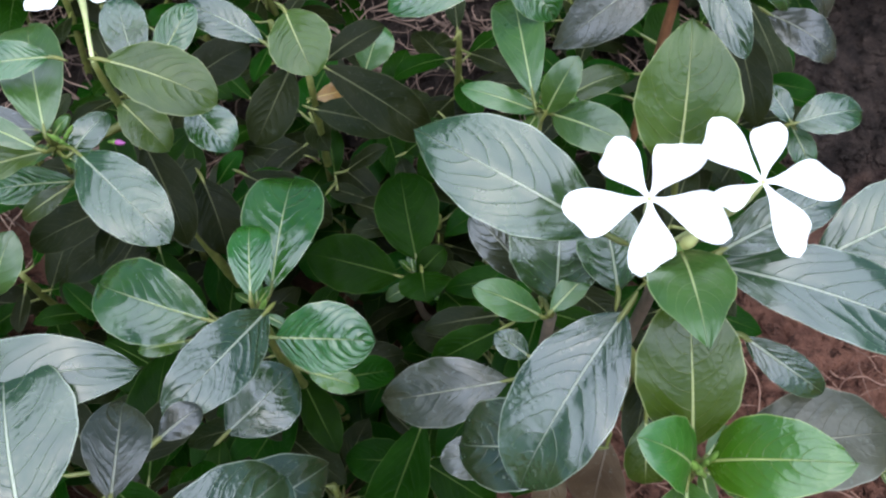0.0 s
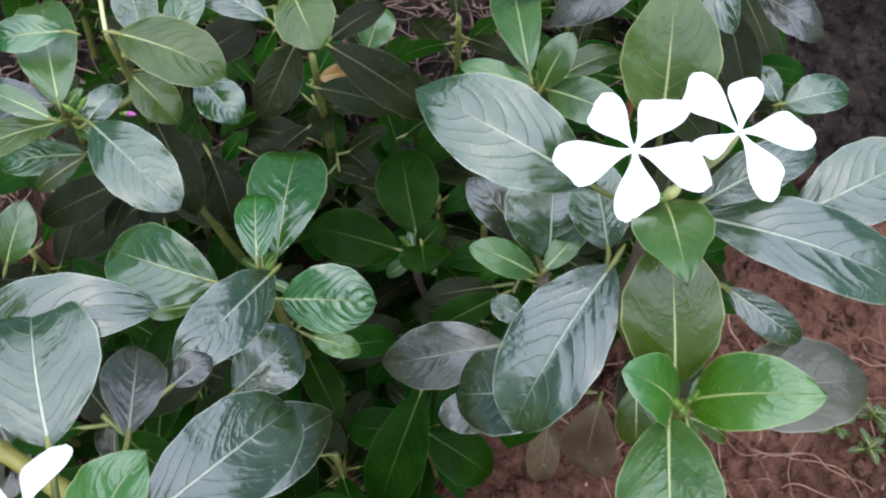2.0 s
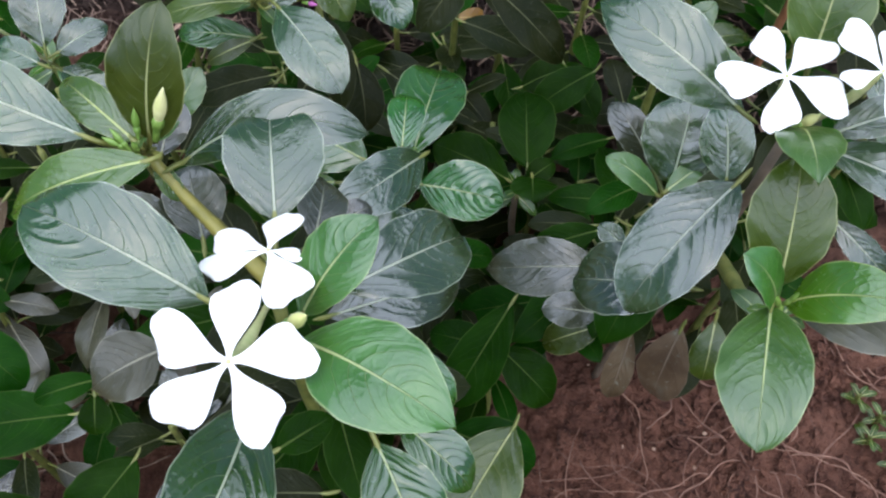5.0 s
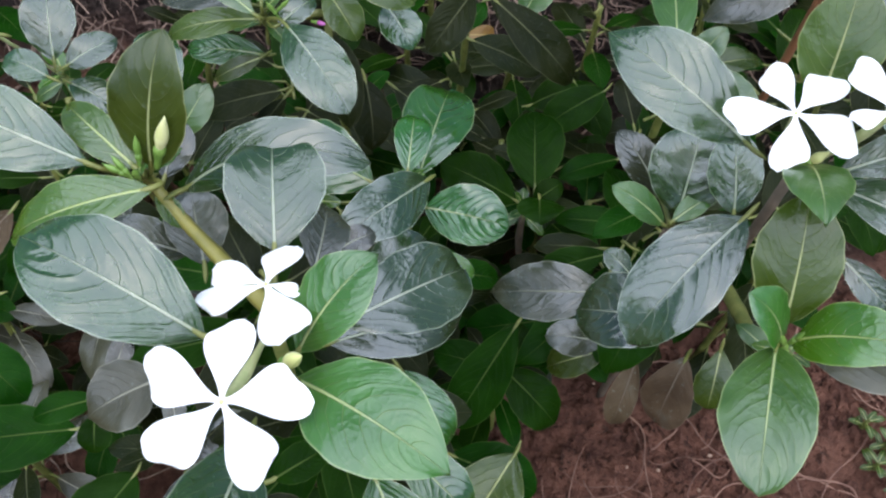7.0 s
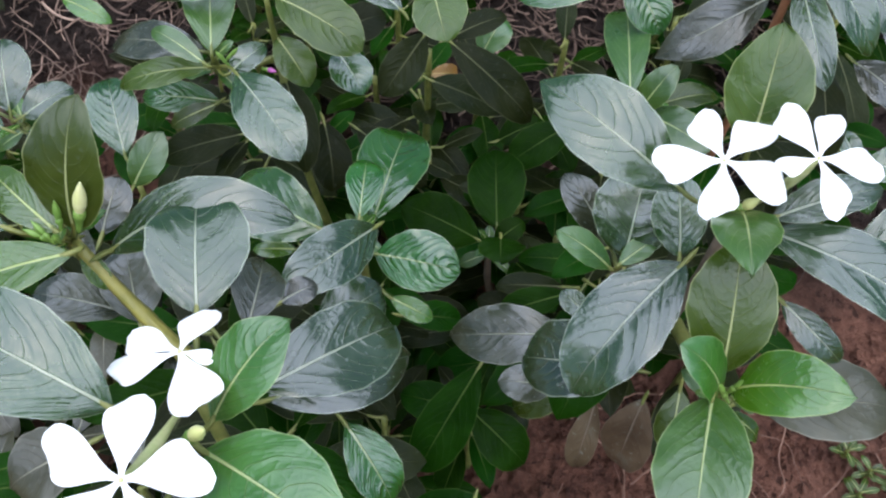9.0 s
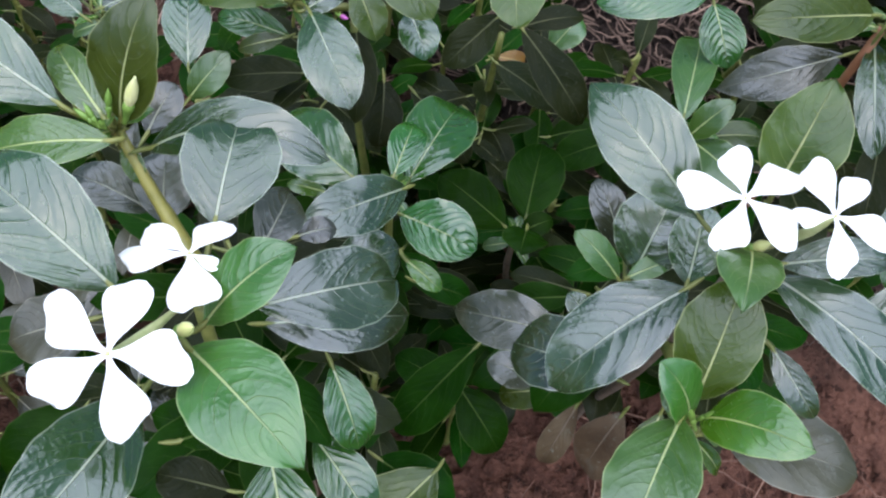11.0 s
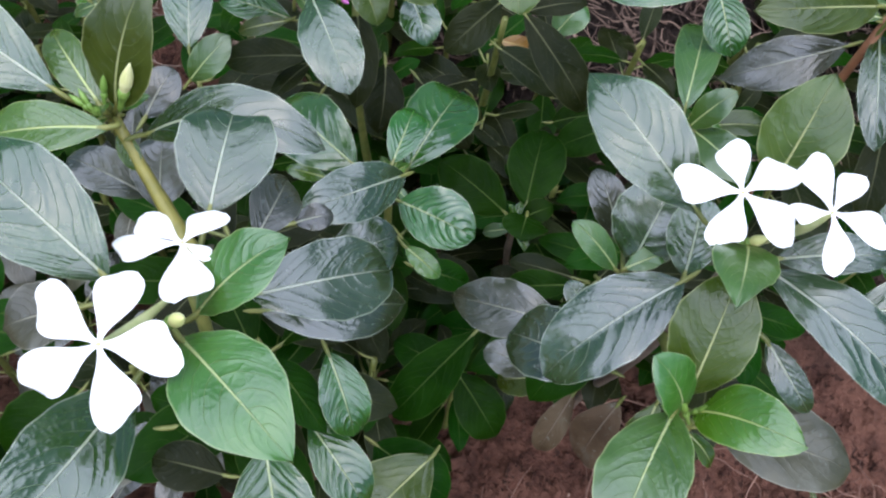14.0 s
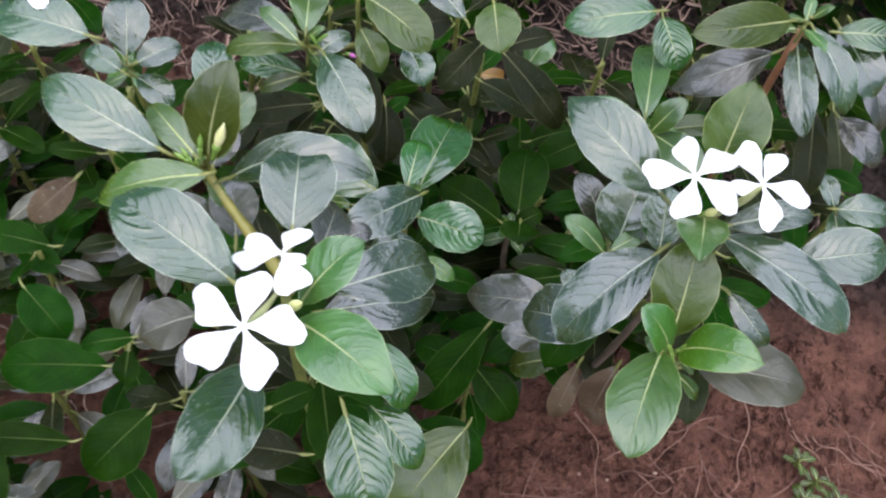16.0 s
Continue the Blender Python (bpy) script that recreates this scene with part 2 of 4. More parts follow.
def soil_material():
    m, nt, bsdf = graph("soil")
    geo = add(nt, "ShaderNodeNewGeometry")
    pos = geo.outputs["Position"]
    sp = add(nt, "ShaderNodeSeparateXYZ")
    nt.links.new(pos, sp.inputs[0])
    big, mid, small = cloud(nt, pos, 9.0, 4.0), cloud(nt, pos, 55.0, 6.0, 0.65), cloud(nt, pos, 330.0, 4.0, 0.7)
    red = mix(nt, step(nt, mid, 0.32, 0.68), (0.120, 0.051, 0.034), (0.285, 0.130, 0.084))
    red = mix(nt, calc(nt, "MULTIPLY", step(nt, small, 0.55, 0.75), 0.5), red, (0.34, 0.18, 0.125))
    red = mix(nt, calc(nt, "MULTIPLY", step(nt, big, 0.5, 0.75), 0.4), red, (0.175, 0.08, 0.054))
    # Small hollows: their shade is put into the colour, besides a slight dent.
    shaded_pits = calc(nt, "MULTIPLY", step(nt, cloud(nt, pos, 150.0, 3.0, 0.6), 0.56, 0.66), step(nt, cloud(nt, pos, 26.0, 2.0), 0.42, 0.58))
    red = mix(nt, calc(nt, "MULTIPLY", shaded_pits, 0.75), red, (0.045, 0.020, 0.013))
    # Brown littered earth, its colour deepened for the dark gaps between clods.
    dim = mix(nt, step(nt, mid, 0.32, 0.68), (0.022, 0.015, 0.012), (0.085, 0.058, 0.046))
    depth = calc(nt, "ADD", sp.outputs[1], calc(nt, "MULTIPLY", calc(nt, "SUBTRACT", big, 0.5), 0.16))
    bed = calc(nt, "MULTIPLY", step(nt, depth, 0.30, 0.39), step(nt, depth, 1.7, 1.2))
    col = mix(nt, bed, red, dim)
    warped = add(nt, "ShaderNodeVectorMath", operation="ADD")
    jitter = add(nt, "ShaderNodeTexNoise")
    jitter.inputs["Scale"].default_value, jitter.inputs["Detail"].default_value = 40.0, 3.0
    nt.links.new(pos, jitter.inputs["Vector"])
    shrink = add(nt, "ShaderNodeVectorMath", operation="SCALE")
    nt.links.new(jitter.outputs["Color"], shrink.inputs[0])
    shrink.inputs["Scale"].default_value = 0.03
    nt.links.new(pos, warped.inputs[0])
    nt.links.new(shrink.outputs[0], warped.inputs[1])
    cell = add(nt, "ShaderNodeTexVoronoi", feature="DISTANCE_TO_EDGE")
    nt.links.new(warped.outputs[0], cell.inputs["Vector"])
    cell.inputs["Scale"].default_value = 17.0
    crack = calc(nt, "MULTIPLY", step(nt, cell.outputs["Distance"], 0.022, 0.004), step(nt, cloud(nt, pos, 13.0, 2.0), 0.50, 0.62))
    col = mix(nt, calc(nt, "MULTIPLY", crack, 0.7), col, (0.040, 0.018, 0.013))
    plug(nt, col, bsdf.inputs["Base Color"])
    bsdf.inputs["Roughness"].default_value = 0.95
    bsdf.inputs["Specular IOR Level"].default_value = 0.2
    bn = add(nt, "ShaderNodeBump")
    bn.inputs["Distance"].default_value = 0.017
    relief = calc(nt, "SUBTRACT", calc(nt, "ADD", mid, calc(nt, "MULTIPLY", small, 0.75)), calc(nt, "MULTIPLY", shaded_pits, 0.3))
    plug(nt, calc(nt, "SUBTRACT", relief, calc(nt, "MULTIPLY", crack, 0.6)), bn.inputs["Height"])
    nt.links.new(bn.outputs[0], bsdf.inputs["Normal"])
    return m


soil = soil_material()
straw = plain_material("straw", (0.060, 0.033, 0.023), (0.50, 0.33, 0.24), 30, 0.8, 0.0004, mixed=0.75)
root_brown = plain_material("root_brown", (0.13, 0.060, 0.040), (0.34, 0.185, 0.125), 60, 0.8, 0.0006, mixed=0.5)
pebble = plain_material("pebble", (0.30, 0.17, 0.11), (0.52, 0.36, 0.26), 90, 0.8, 0.0006)


# ---- mesh helpers ----
def mesh_object(name, verts, faces, materials, smooth=True, slots=None, layers=None):
    me = bpy.data.meshes.new(name)
    me.from_pydata([tuple(v) for v in verts], [], faces)
    for mat in materials:
        me.materials.append(mat)
    if slots:
        me.polygons.foreach_set("material_index", slots)
    for key, values in (layers or {}).items():
        lay = me.uv_layers.new(name=key)
        lay.data.foreach_set("uv", [c for loop in me.loops for c in values[loop.vertex_index]])
    me.polygons.foreach_set("use_smooth", [smooth] * len(me.polygons))
    me.update()
    return new(name, me)


def part(name, verts, faces, materials, parent, label="", **extra):
    ob = mesh_object(name, verts, faces, materials if isinstance(materials, list) else [materials], **extra)
    ob.parent = parent
    ob.matrix_parent_inverse = parent.matrix_world.inverted() if parent.type == "EMPTY" else Matrix()
    if label:
        tagged(ob, label)
    return ob


def bezier(a, b, c, d, n):
    out = []
    for i in range(n + 1):
        u = i / n
        out.append(a * (1 - u) ** 3 + b * 3 * u * (1 - u) ** 2 + c * 3 * u * u * (1 - u) + d * u**3)
    return out


def tube(points, radii, sides=7, verts=None, faces=None, flat=1.0):
    """Rings along a line of points, closed at both ends."""
    verts = [] if verts is None else verts
    faces = [] if faces is None else faces
    start = len(verts)
    ref = None
    for i, p in enumerate(points):
        d = (points[min(i + 1, len(points) - 1)] - points[max(i - 1, 0)]).normalized()
        if ref is None:
            ref = d.orthogonal().normalized()
        ref = (ref - d * ref.dot(d)).normalized()
        other = d.cross(ref)
        for k in range(sides):
            a = 2 * math.pi * k / sides
            verts.append(p + ref * (math.cos(a) * radii[i]) + other * (math.sin(a) * radii[i] * flat))
    for i in range(len(points) - 1):
        for k in range(sides):
            a, b = start + i * sides + k, start + i * sides + (k + 1) % sides
            faces.append((a, b, b + sides, a + sides))
    faces.append(tuple(start + k for k in reversed(range(sides))))
    faces.append(tuple(start + (len(points) - 1) * sides + k for k in range(sides)))
    return verts, faces


def ground_height(x, y):
    rise = max(0.0, min(1.0, (y - 0.16) / 0.30))
    rise = rise * rise * (3 - 2 * rise)
    left = max(0.0, min(1.0, (-x - 0.0) / 0.2))
    return 0.105 * rise + 0.02 * left * (1 - rise)


def rough_ground(x, y):
    p = Vector((x, y, 0.0))
    near = math.exp(-((x * x + (y - 0.2) ** 2) / 0.8))
    return ground_height(x, y) + near * (0.010 * noise.noise(p * 14) + 0.006 * noise.noise(p * 37) + 0.0028 * noise.noise(p * 95))


def plant(x, y, label, group="periwinkles"):
    ob = new("periwinkle_plant")
    ob.location = (x, y, ground_height(x, y))
    ob.empty_display_size = 0.02
    ob.matrix_world = Matrix.Translation(ob.location)
    ob["root"] = (x, y, ground_height(x, y) - 0.01)
    return tagged(ob, label, "plant", group)


def stem(owner, node, start=None, thick=0.0020, mat=None, lean=0.0):
    """A stem from the root (or from start) up to a node."""
    a = Vector(owner["root"]) if start is None else Vector(start)
    d = Vector(node)
    up = (d - a).length
    pts = bezier(a, a + Vector((lean, lean * 0.4, up * 0.35)), d - Vector((0, 0, up * 0.4)) if start is None else d - (d - a) * 0.3 + Vector((0, 0, -0.01)), d, 14)
    radii = [thick * (1.5 - 0.6 * i / 14) * (1 + 0.12 * (i % 4 == 0)) for i in range(15)]
    v, f = tube(pts, radii, 8)
    return part("stem", v, f, mat or stem_green, owner)


def leaf(owner, node, base, tip, width, face, mat, arch=0.19, sharp=0.0, fold=0.23, bend=0.0, wave=0.05, rows=26, cols=6):
    """One leaf blade with its short stalk. base, tip: ends of the blade; face: the way its upper side looks."""
    base, tip, n = Vector(base), Vector(tip), Vector(face).normalized()
    axis = tip - base
    length = axis.length
    axis.normalize()
    n = (n - axis * n.dot(axis)).normalized()
    side = n.cross(axis)
    rng = random.Random(int((base.x * 7919 + base.y * 104729 + tip.z * 1299709) * 1000))
    verts, faces, along, metres = [], [], [], []
    p1, p2 = rng.uniform(0, 6.28), rng.uniform(0, 6.28)
    lop, twist = rng.uniform(-0.06, 0.06), rng.uniform(-0.4, 0.4)
    peak = 0.54 - 0.05 * sharp + rng.uniform(-0.02, 0.03)
    eb = 0.63 + 0.40 * sharp
    width *= 0.93
    ea = eb * peak / (1 - peak)
    top = peak**ea * (1 - peak) ** eb
    for i in range(rows + 1):
        s = i / rows
        se = min(max(s, 0.0), 1.0)
        half = 0.5 * width * (se**ea * (1 - se) ** eb) / top
        half = max(half, 0.0006 * (1 - s))
        spine = base + axis * (length * s) + n * (length * arch * (4 * s * (1 - s)) * 0.5) + side * (length * bend * 4 * s * (1 - s))
        spine = spine - n * (length * 0.10 * max(0.0, s - 0.75) ** 2 * 8)
        turn = twist * (s - 0.5)
        sd, nn = side * math.cos(turn) + n * math.sin(turn), n * math.cos(turn) - side * math.sin(turn)
        for j in range(-cols, cols + 1):
            v = j / cols
            w = half * (1 + lop * (1 if v > 0 else -1)) * (1 + 0.015 * math.sin(31 * s + p1 * (1 if v > 0 else 2)))
            lift = fold * abs(v) * half - 0.30 * fold * v * v * half * 2.2
            lift += wave * width * v * v * math.sin(9 * s + p1 + (1.7 if v > 0 else 0.0)) * (0.4 + 0.6 * s)
            lift += 0.012 * width * abs(v) * math.sin(26 * s - 8 * abs(v) + p2)
            verts.append(spine + sd * (v * w) + nn * lift)
            along.append((s, v))
            metres.append((s * length, v * w))
    step_ = 2 * cols + 1
    for i in range(rows):
        for j in range(2 * cols):
            a = i * step_ + j
            faces.append((a, a + 1, a + 1 + step_, a + step_))
    slots = [0] * len(faces)
    # stalk and the back of the midrib
    node = Vector(node)
    reach = (node - base).length
    end = node if reach < 0.02 else base + (axis * -0.8 + (node - base) * (0.3 / reach)).normalized() * 0.006
    pts = bezier(end, end + (base - end) * 0.35, base - axis * (0.35 * (base - end).length), base, 6)
    pts += [base + axis * (length * k) + n * (length * arch * 2 * k * (1 - k) - 0.0013) + side * (length * bend * 4 * k * (1 - k)) for k in (0.15, 0.35, 0.6, 0.85)]
    radii = [0.0010, 0.0009, 0.0009, 0.0008, 0.0008, 0.0008, 0.0008, 0.0007, 0.0006, 0.0005, 0.0003]
    if reach >= 0.02:
        radii[:3] = 0.0002, 0.0005, 0.0007
    count = len(verts)
    tube(pts, radii, 5, verts, faces)
    slots += [1] * (len(faces) - len(slots))
    along += [(0.1, 0.0)] * (len(verts) - count)
    metres += [(0.0, 0.0)] * (len(verts) - count)
    return part("leaf", verts, faces, [mat, stem_green], owner, slots=slots, layers={"along": along, "metres": metres})


def petal(owner, centre, n, out, reach, width, cup):
    """A white petal: narrow claw, broad blunt end, one corner drawn into a small point."""
    side = n.cross(out)
    verts, faces = [], []
    rows, cols = 16, 6
    rng = random.Random(int(abs(centre.x + out.x * 3 + out.y * 7) * 1e5))
    skew, ruffle, shade = rng.uniform(0.06, 0.11), rng.uniform(0, 6), rng.uniform(0.9, 1.08)
    for i in range(rows + 1):
        s = i / rows
        grow = min(1.0, s / 0.76)
        half = 0.10 + 0.90 * (grow * grow * (3 - 2 * grow)) if s < 0.76 else max(0.0, 1 - ((s - 0.76) / 0.26) ** 3.2) ** 0.5
        half *= 0.5 * width * shade
        for j in range(-cols, cols + 1):
            v = j / cols
            end = reach * s * (1 - skew * v * s * s - 0.04 * v * v * s)
            lift = cup * reach * (s**0.7) - 0.12 * reach * s * s + 0.04 * width * math.sin(3.1 * v + ruffle) * s - 0.12 * half * v * v
            verts.append(centre + out * (0.0004 + end) + side * (v * half - 0.05 * width * s * s) + n * lift)
    k = 2 * cols + 1
    for i in range(rows):
        for j in range(2 * cols):
            a = i * k + j
            faces.append((a, a + 1, a + 1 + k, a + k))
    return part("petal", verts, faces, petal_white, owner)


def flower(owner, node, centre, face, spokes, reach, spread=0.64):
    centre, n = Vector(centre), Vector(face).normalized()
    ex = Vector((0, 1, 0)).cross(n).normalized()
    ey = n.cross(ex)
    node = Vector(node)
    pts = bezier(node, node + (centre - node) * 0.3, centre - n * 0.016, centre - n * 0.0005, 12)
    radii = [0.0008] * 5 + [0.0009, 0.0011, 0.0013, 0.0014, 0.0014, 0.0012, 0.0009, 0.0005]
    v, f = tube(pts, radii, 8)
    bloom = part("flower", v, f, throat_green, owner, "white five-petalled periwinkle flower")
    for a, r in zip(spokes, reach):
        out = ex * math.cos(radians(a)) + ey * math.sin(radians(a))
        petal(bloom, centre, n, out, r * 0.92, r * spread, 0.06)
    v, f = tube([centre - n * 0.0004, centre + n * 0.0003, centre + n * 0.0006], [0.0005, 0.0005, 0.0002], 9)
    part("throat", v, f, throat_green, bloom, "tiny greenish throat")
    return bloom


def bud(owner, base, tip, thick, mat):
    """A flower bud: a furled spindle that sits in a small green calyx on its stalk."""
    a, d = Vector(base), Vector(tip)
    way = d - a
    pts = [a + way * (0.36 + 0.64 * i / 12) for i in range(13)]
    radii = [thick * k for k in (0.50, 0.60, 0.74, 0.88, 0.98, 1.0, 0.97, 0.88, 0.76, 0.60, 0.42, 0.24, 0.05)]
    v, f = tube(pts, radii, 10)
    whole = part("bud", v, f, mat, owner)
    pts = [a + way * (0.46 * i / 8) for i in range(9)]
    radii = [thick * k for k in (0.48, 0.50, 0.52, 0.54, 0.60, 0.80, 0.95, 0.90, 0.62)]
    v, f = tube(pts, radii, 10)
    part("calyx", v, f, bud_green, whole, "green calyx and short stalk")
    return whole


# ---- ground ----
def build_ground():
    verts, faces = [], []
    def line(lo, hi, near_lo, near_hi, step_):
        far = [lo, lo * 0.5, lo * 0.25, lo * 0.12]
        mid = [near_lo + step_ * i for i in range(int((near_hi - near_lo) / step_) + 1)]
        return [q for q in far if q < near_lo - 0.05] + mid + [q for q in reversed([hi, hi * 0.5, hi * 0.25, hi * 0.12]) if q > near_hi + 0.05]
    xs, ys = line(-40, 40, -0.7, 0.7, 0.006), line(-40, 40, -0.4, 1.0, 0.006)
    for y in ys:
        for x in xs:
            verts.append((x, y, rough_ground(x, y)))
    w = len(xs)
    for i in range(len(ys) - 1):
        for j in range(w - 1):
            a = i * w + j
            faces.append((a, a + 1, a + 1 + w, a + w))
    return tagged(mesh_object("ground", verts, faces, [soil]), "reddish brown earth, littered and toned darker along the bed", "soil", kind="structure")


build_ground()

# ---- plants ----
L_NODE = (-0.0657, 0.0283, 0.4201)
B_NODE = (-0.1105, 0.0621, 0.4181)
R_NODE = (0.0644, 0.1210, 0.3970)
S_NODE = (0.0711, 0.0724, 0.3692)
A_NODE = (-0.0611, 0.1484, 0.3021)
Q_NODE = (-0.0112, 0.2195, 0.1920)
U_NODE = (-0.1373, 0.2039, 0.3270)
U_FORK = (-0.1149, 0.2209, 0.3160)
U_SPRIG = (-0.1130, 0.2145, 0.3610)
M_NODE = (0.0377, 0.1206, 0.3565)
W_NODE = (0.0438, 0.2359, 0.3059)
X_NODE = (0.0921, 0.2545, 0.3851)
N_NODE = (-0.0067, 0.1394, 0.1591)
Y_NODE = (-0.2680, 0.2212, 0.2318)
Z_NODE = (0.1774, 0.2875, 0.2305)
V_NODE = (-0.0635, 0.3066, 0.2484)

L = plant(-0.06, 0.06, "periwinkle with two white flowers, glossy leaves and budding side shoot")
R = plant(0.07, 0.20, "periwinkle with two white flowers and bright green lower shoot")
A = plant(-0.06, 0.20, "young periwinkle rosette with puckered glossy leaves")
Q = plant(0.0, 0.26, "small shaded periwinkle rosette, green leaves toned dark for shade")
U = plant(-0.10, 0.245, "periwinkle shoot with grey-green leaves in soft light")
M = plant(0.04, 0.215, "low periwinkle rosette with bluish leaves under a taller plant")
W = plant(0.05, 0.28, "bright green periwinkle shoot beside dry litter")
X = plant(0.10, 0.30, "periwinkle with reddish stem and hanging grey-green leaves")
N = plant(-0.01, 0.195, "periwinkle seedling low over red soil, green toned dark for shade")
Y = plant(-0.27, 0.27, "pale periwinkle rosette on littered ground")
Z = plant(0.18, 0.31, "small periwinkle rosette over dark soil")
V = plant(-0.07, 0.33, "shaded periwinkle with brownish old leaves")
for owner, node in ((L, L_NODE), (R, R_NODE), (A, A_NODE), (Q, Q_NODE), (U, U_FORK), (M, M_NODE), (W, W_NODE), (N, N_NODE), (Y, Y_NODE), (Z, Z_NODE), (V, V_NODE)):
    stem(owner, node, mat=stem_woody if owner in (R, M, N, Q) else None)
stem(U, U_NODE, U_FORK, 0.0013)
stem(U, U_SPRIG, U_FORK, 0.0012)
stem(X, X_NODE, mat=stem_red)
stem(L, B_NODE, start=Vector(L_NODE) + Vector((-0.006, 0.012, -0.03)), thick=0.0017, mat=stem_olive)
stem(R, S_NODE, start=Vector(R_NODE) + Vector((0.0, 0.012, -0.10)), thick=0.0022)

leaf(L, L_NODE, (-0.0511, 0.0074, 0.4448), (-0.0168, -0.0070, 0.4540), 0.0232, (-0.26, -0.00, 0.97), leaf_young, arch=0.30, sharp=0.7)
leaf(L, L_NODE, (-0.0545, 0.0169, 0.4352), (-0.0417, 0.0365, 0.4506), 0.0187, (-0.42, -0.38, 0.83), leaf_young, sharp=0.5)
leaf(L, L_NODE, (-0.0486, 0.0290, 0.4273), (-0.0238, 0.0585, 0.4125), 0.0228, (0.45, 0.05, 0.88), leaf_slate)
leaf(L, L_NODE, (-0.0617, 0.0483, 0.3664), (-0.0244, 0.0798, 0.3479), 0.0245, (0.42, -0.15, 0.89), leaf_slate, sharp=0.5)
leaf(L, L_NODE, (-0.0724, 0.0125, 0.4443), (-0.1135, 0.0217, 0.4549), 0.0247, (0.20, -0.21, 0.96), leaf_dark)
leaf(L, L_NODE, (-0.0611, -0.0020, 0.4266), (-0.0637, -0.0421, 0.4335), 0.0243, (0.51, 0.11, 0.85), leaf_dark)
leaf(L, L_NODE, (-0.0910, 0.0138, 0.4072), (-0.1073, 0.0015, 0.4020), 0.0202, (-0.16, -0.19, 0.97), leaf_faded, sharp=1)
leaf(L, L_NODE, (-0.0698, 0.0450, 0.4254), (-0.0807, 0.0777, 0.4266), 0.0272, (0.08, -0.01, 1.00), leaf_dark)
leaf(L, L_NODE, (-0.1012, 0.0621, 0.4158), (-0.0541, 0.0764, 0.4248), 0.0185, (-0.07, -0.35, 0.94), leaf_dark, arch=0.25, bend=0.1)
leaf(L, L_NODE, (-0.0662, 0.0573, 0.3944), (-0.0703, 0.0837, 0.3879), 0.0168, (0.31, 0.27, 0.91), leaf_dull, sharp=0.6)
leaf(L, L_NODE, (-0.0678, 0.0810, 0.3651), (-0.0579, 0.0899, 0.3655), 0.0102, (0.10, -0.15, 0.98), leaf_dull)
leaf(L, L_NODE, (-0.0673, 0.1036, 0.3014), (-0.0467, 0.1262, 0.3024), 0.0266, (0.29, -0.31, 0.91), leaf_slate)
leaf(L, L_NODE, (-0.0378, 0.0104, 0.3749), (-0.0179, -0.0157, 0.3620), 0.0259, (0.24, -0.28, 0.93), leaf_green)
leaf(L, L_NODE, (-0.0402, 0.0522, 0.3471), (-0.0211, 0.0354, 0.3304), 0.0178, (0.44, -0.33, 0.84), leaf_green)
leaf(L, L_NODE, (-0.0376, 0.0341, 0.3264), (-0.0084, 0.0194, 0.3144), 0.0192, (0.31, -0.16, 0.94), leaf_green)
leaf(L, L_NODE, (0.0036, 0.0556, 0.2794), (-0.0147, 0.0115, 0.2589), 0.0357, (-0.13, -0.37, 0.92), leaf_olive)
leaf(L, L_NODE, (-0.0204, 0.0557, 0.2592), (0.0163, 0.0505, 0.2520), 0.0286, (0.15, -0.25, 0.96), leaf_shaded)
leaf(L, B_NODE, (-0.1075, 0.0614, 0.4254), (-0.1028, 0.0761, 0.4596), 0.0211, (-0.00, -0.92, 0.39), leaf_olive)
leaf(L, B_NODE, (-0.1096, 0.0582, 0.4285), (-0.1337, 0.0719, 0.4303), 0.0114, (-0.07, -0.25, 0.97), leaf_fresh)
leaf(L, B_NODE, (-0.1024, 0.0517, 0.4313), (-0.1365, 0.0360, 0.4207), 0.0171, (-0.18, -0.25, 0.95), leaf_fresh)
leaf(L, B_NODE, (-0.1213, 0.0565, 0.4287), (-0.1667, 0.0611, 0.4392), 0.0218, (0.16, -0.42, 0.89), leaf_dark, sharp=0.5)
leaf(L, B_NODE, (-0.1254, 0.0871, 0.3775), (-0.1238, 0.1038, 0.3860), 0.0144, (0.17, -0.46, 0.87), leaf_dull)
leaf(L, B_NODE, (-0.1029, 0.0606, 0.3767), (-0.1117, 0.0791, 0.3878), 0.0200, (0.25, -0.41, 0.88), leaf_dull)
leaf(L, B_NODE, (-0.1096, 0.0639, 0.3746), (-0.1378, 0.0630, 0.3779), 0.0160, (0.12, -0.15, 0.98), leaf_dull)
leaf(L, L_NODE, (-0.0575, 0.0100, 0.3070), (-0.0834, 0.0045, 0.3069), 0.0186, (0.02, -0.11, 0.99), leaf_old_shaded)
leaf(L, L_NODE, (-0.0659, 0.0062, 0.3636), (-0.0525, 0.0174, 0.3683), 0.0116, (-0.04, -0.35, 0.94), leaf_shaded)
leaf(N, N_NODE, (-0.0040, 0.1316, 0.2327), (-0.0250, 0.0896, 0.1913), 0.0273, (-0.15, -0.65, 0.74), leaf_shaded)
leaf(N, N_NODE, (-0.0045, 0.1274, 0.1867), (0.0281, 0.1130, 0.1629), 0.0273, (0.41, -0.41, 0.81), leaf_shaded)
leaf(N, N_NODE, (-0.0051, 0.1286, 0.1873), (0.0000, 0.1497, 0.1977), 0.0211, (-0.01, -0.44, 0.90), leaf_shaded)
leaf(N, N_NODE, (-0.0064, 0.1304, 0.1771), (-0.0423, 0.1310, 0.1822), 0.0228, (0.13, -0.25, 0.96), leaf_shaded)
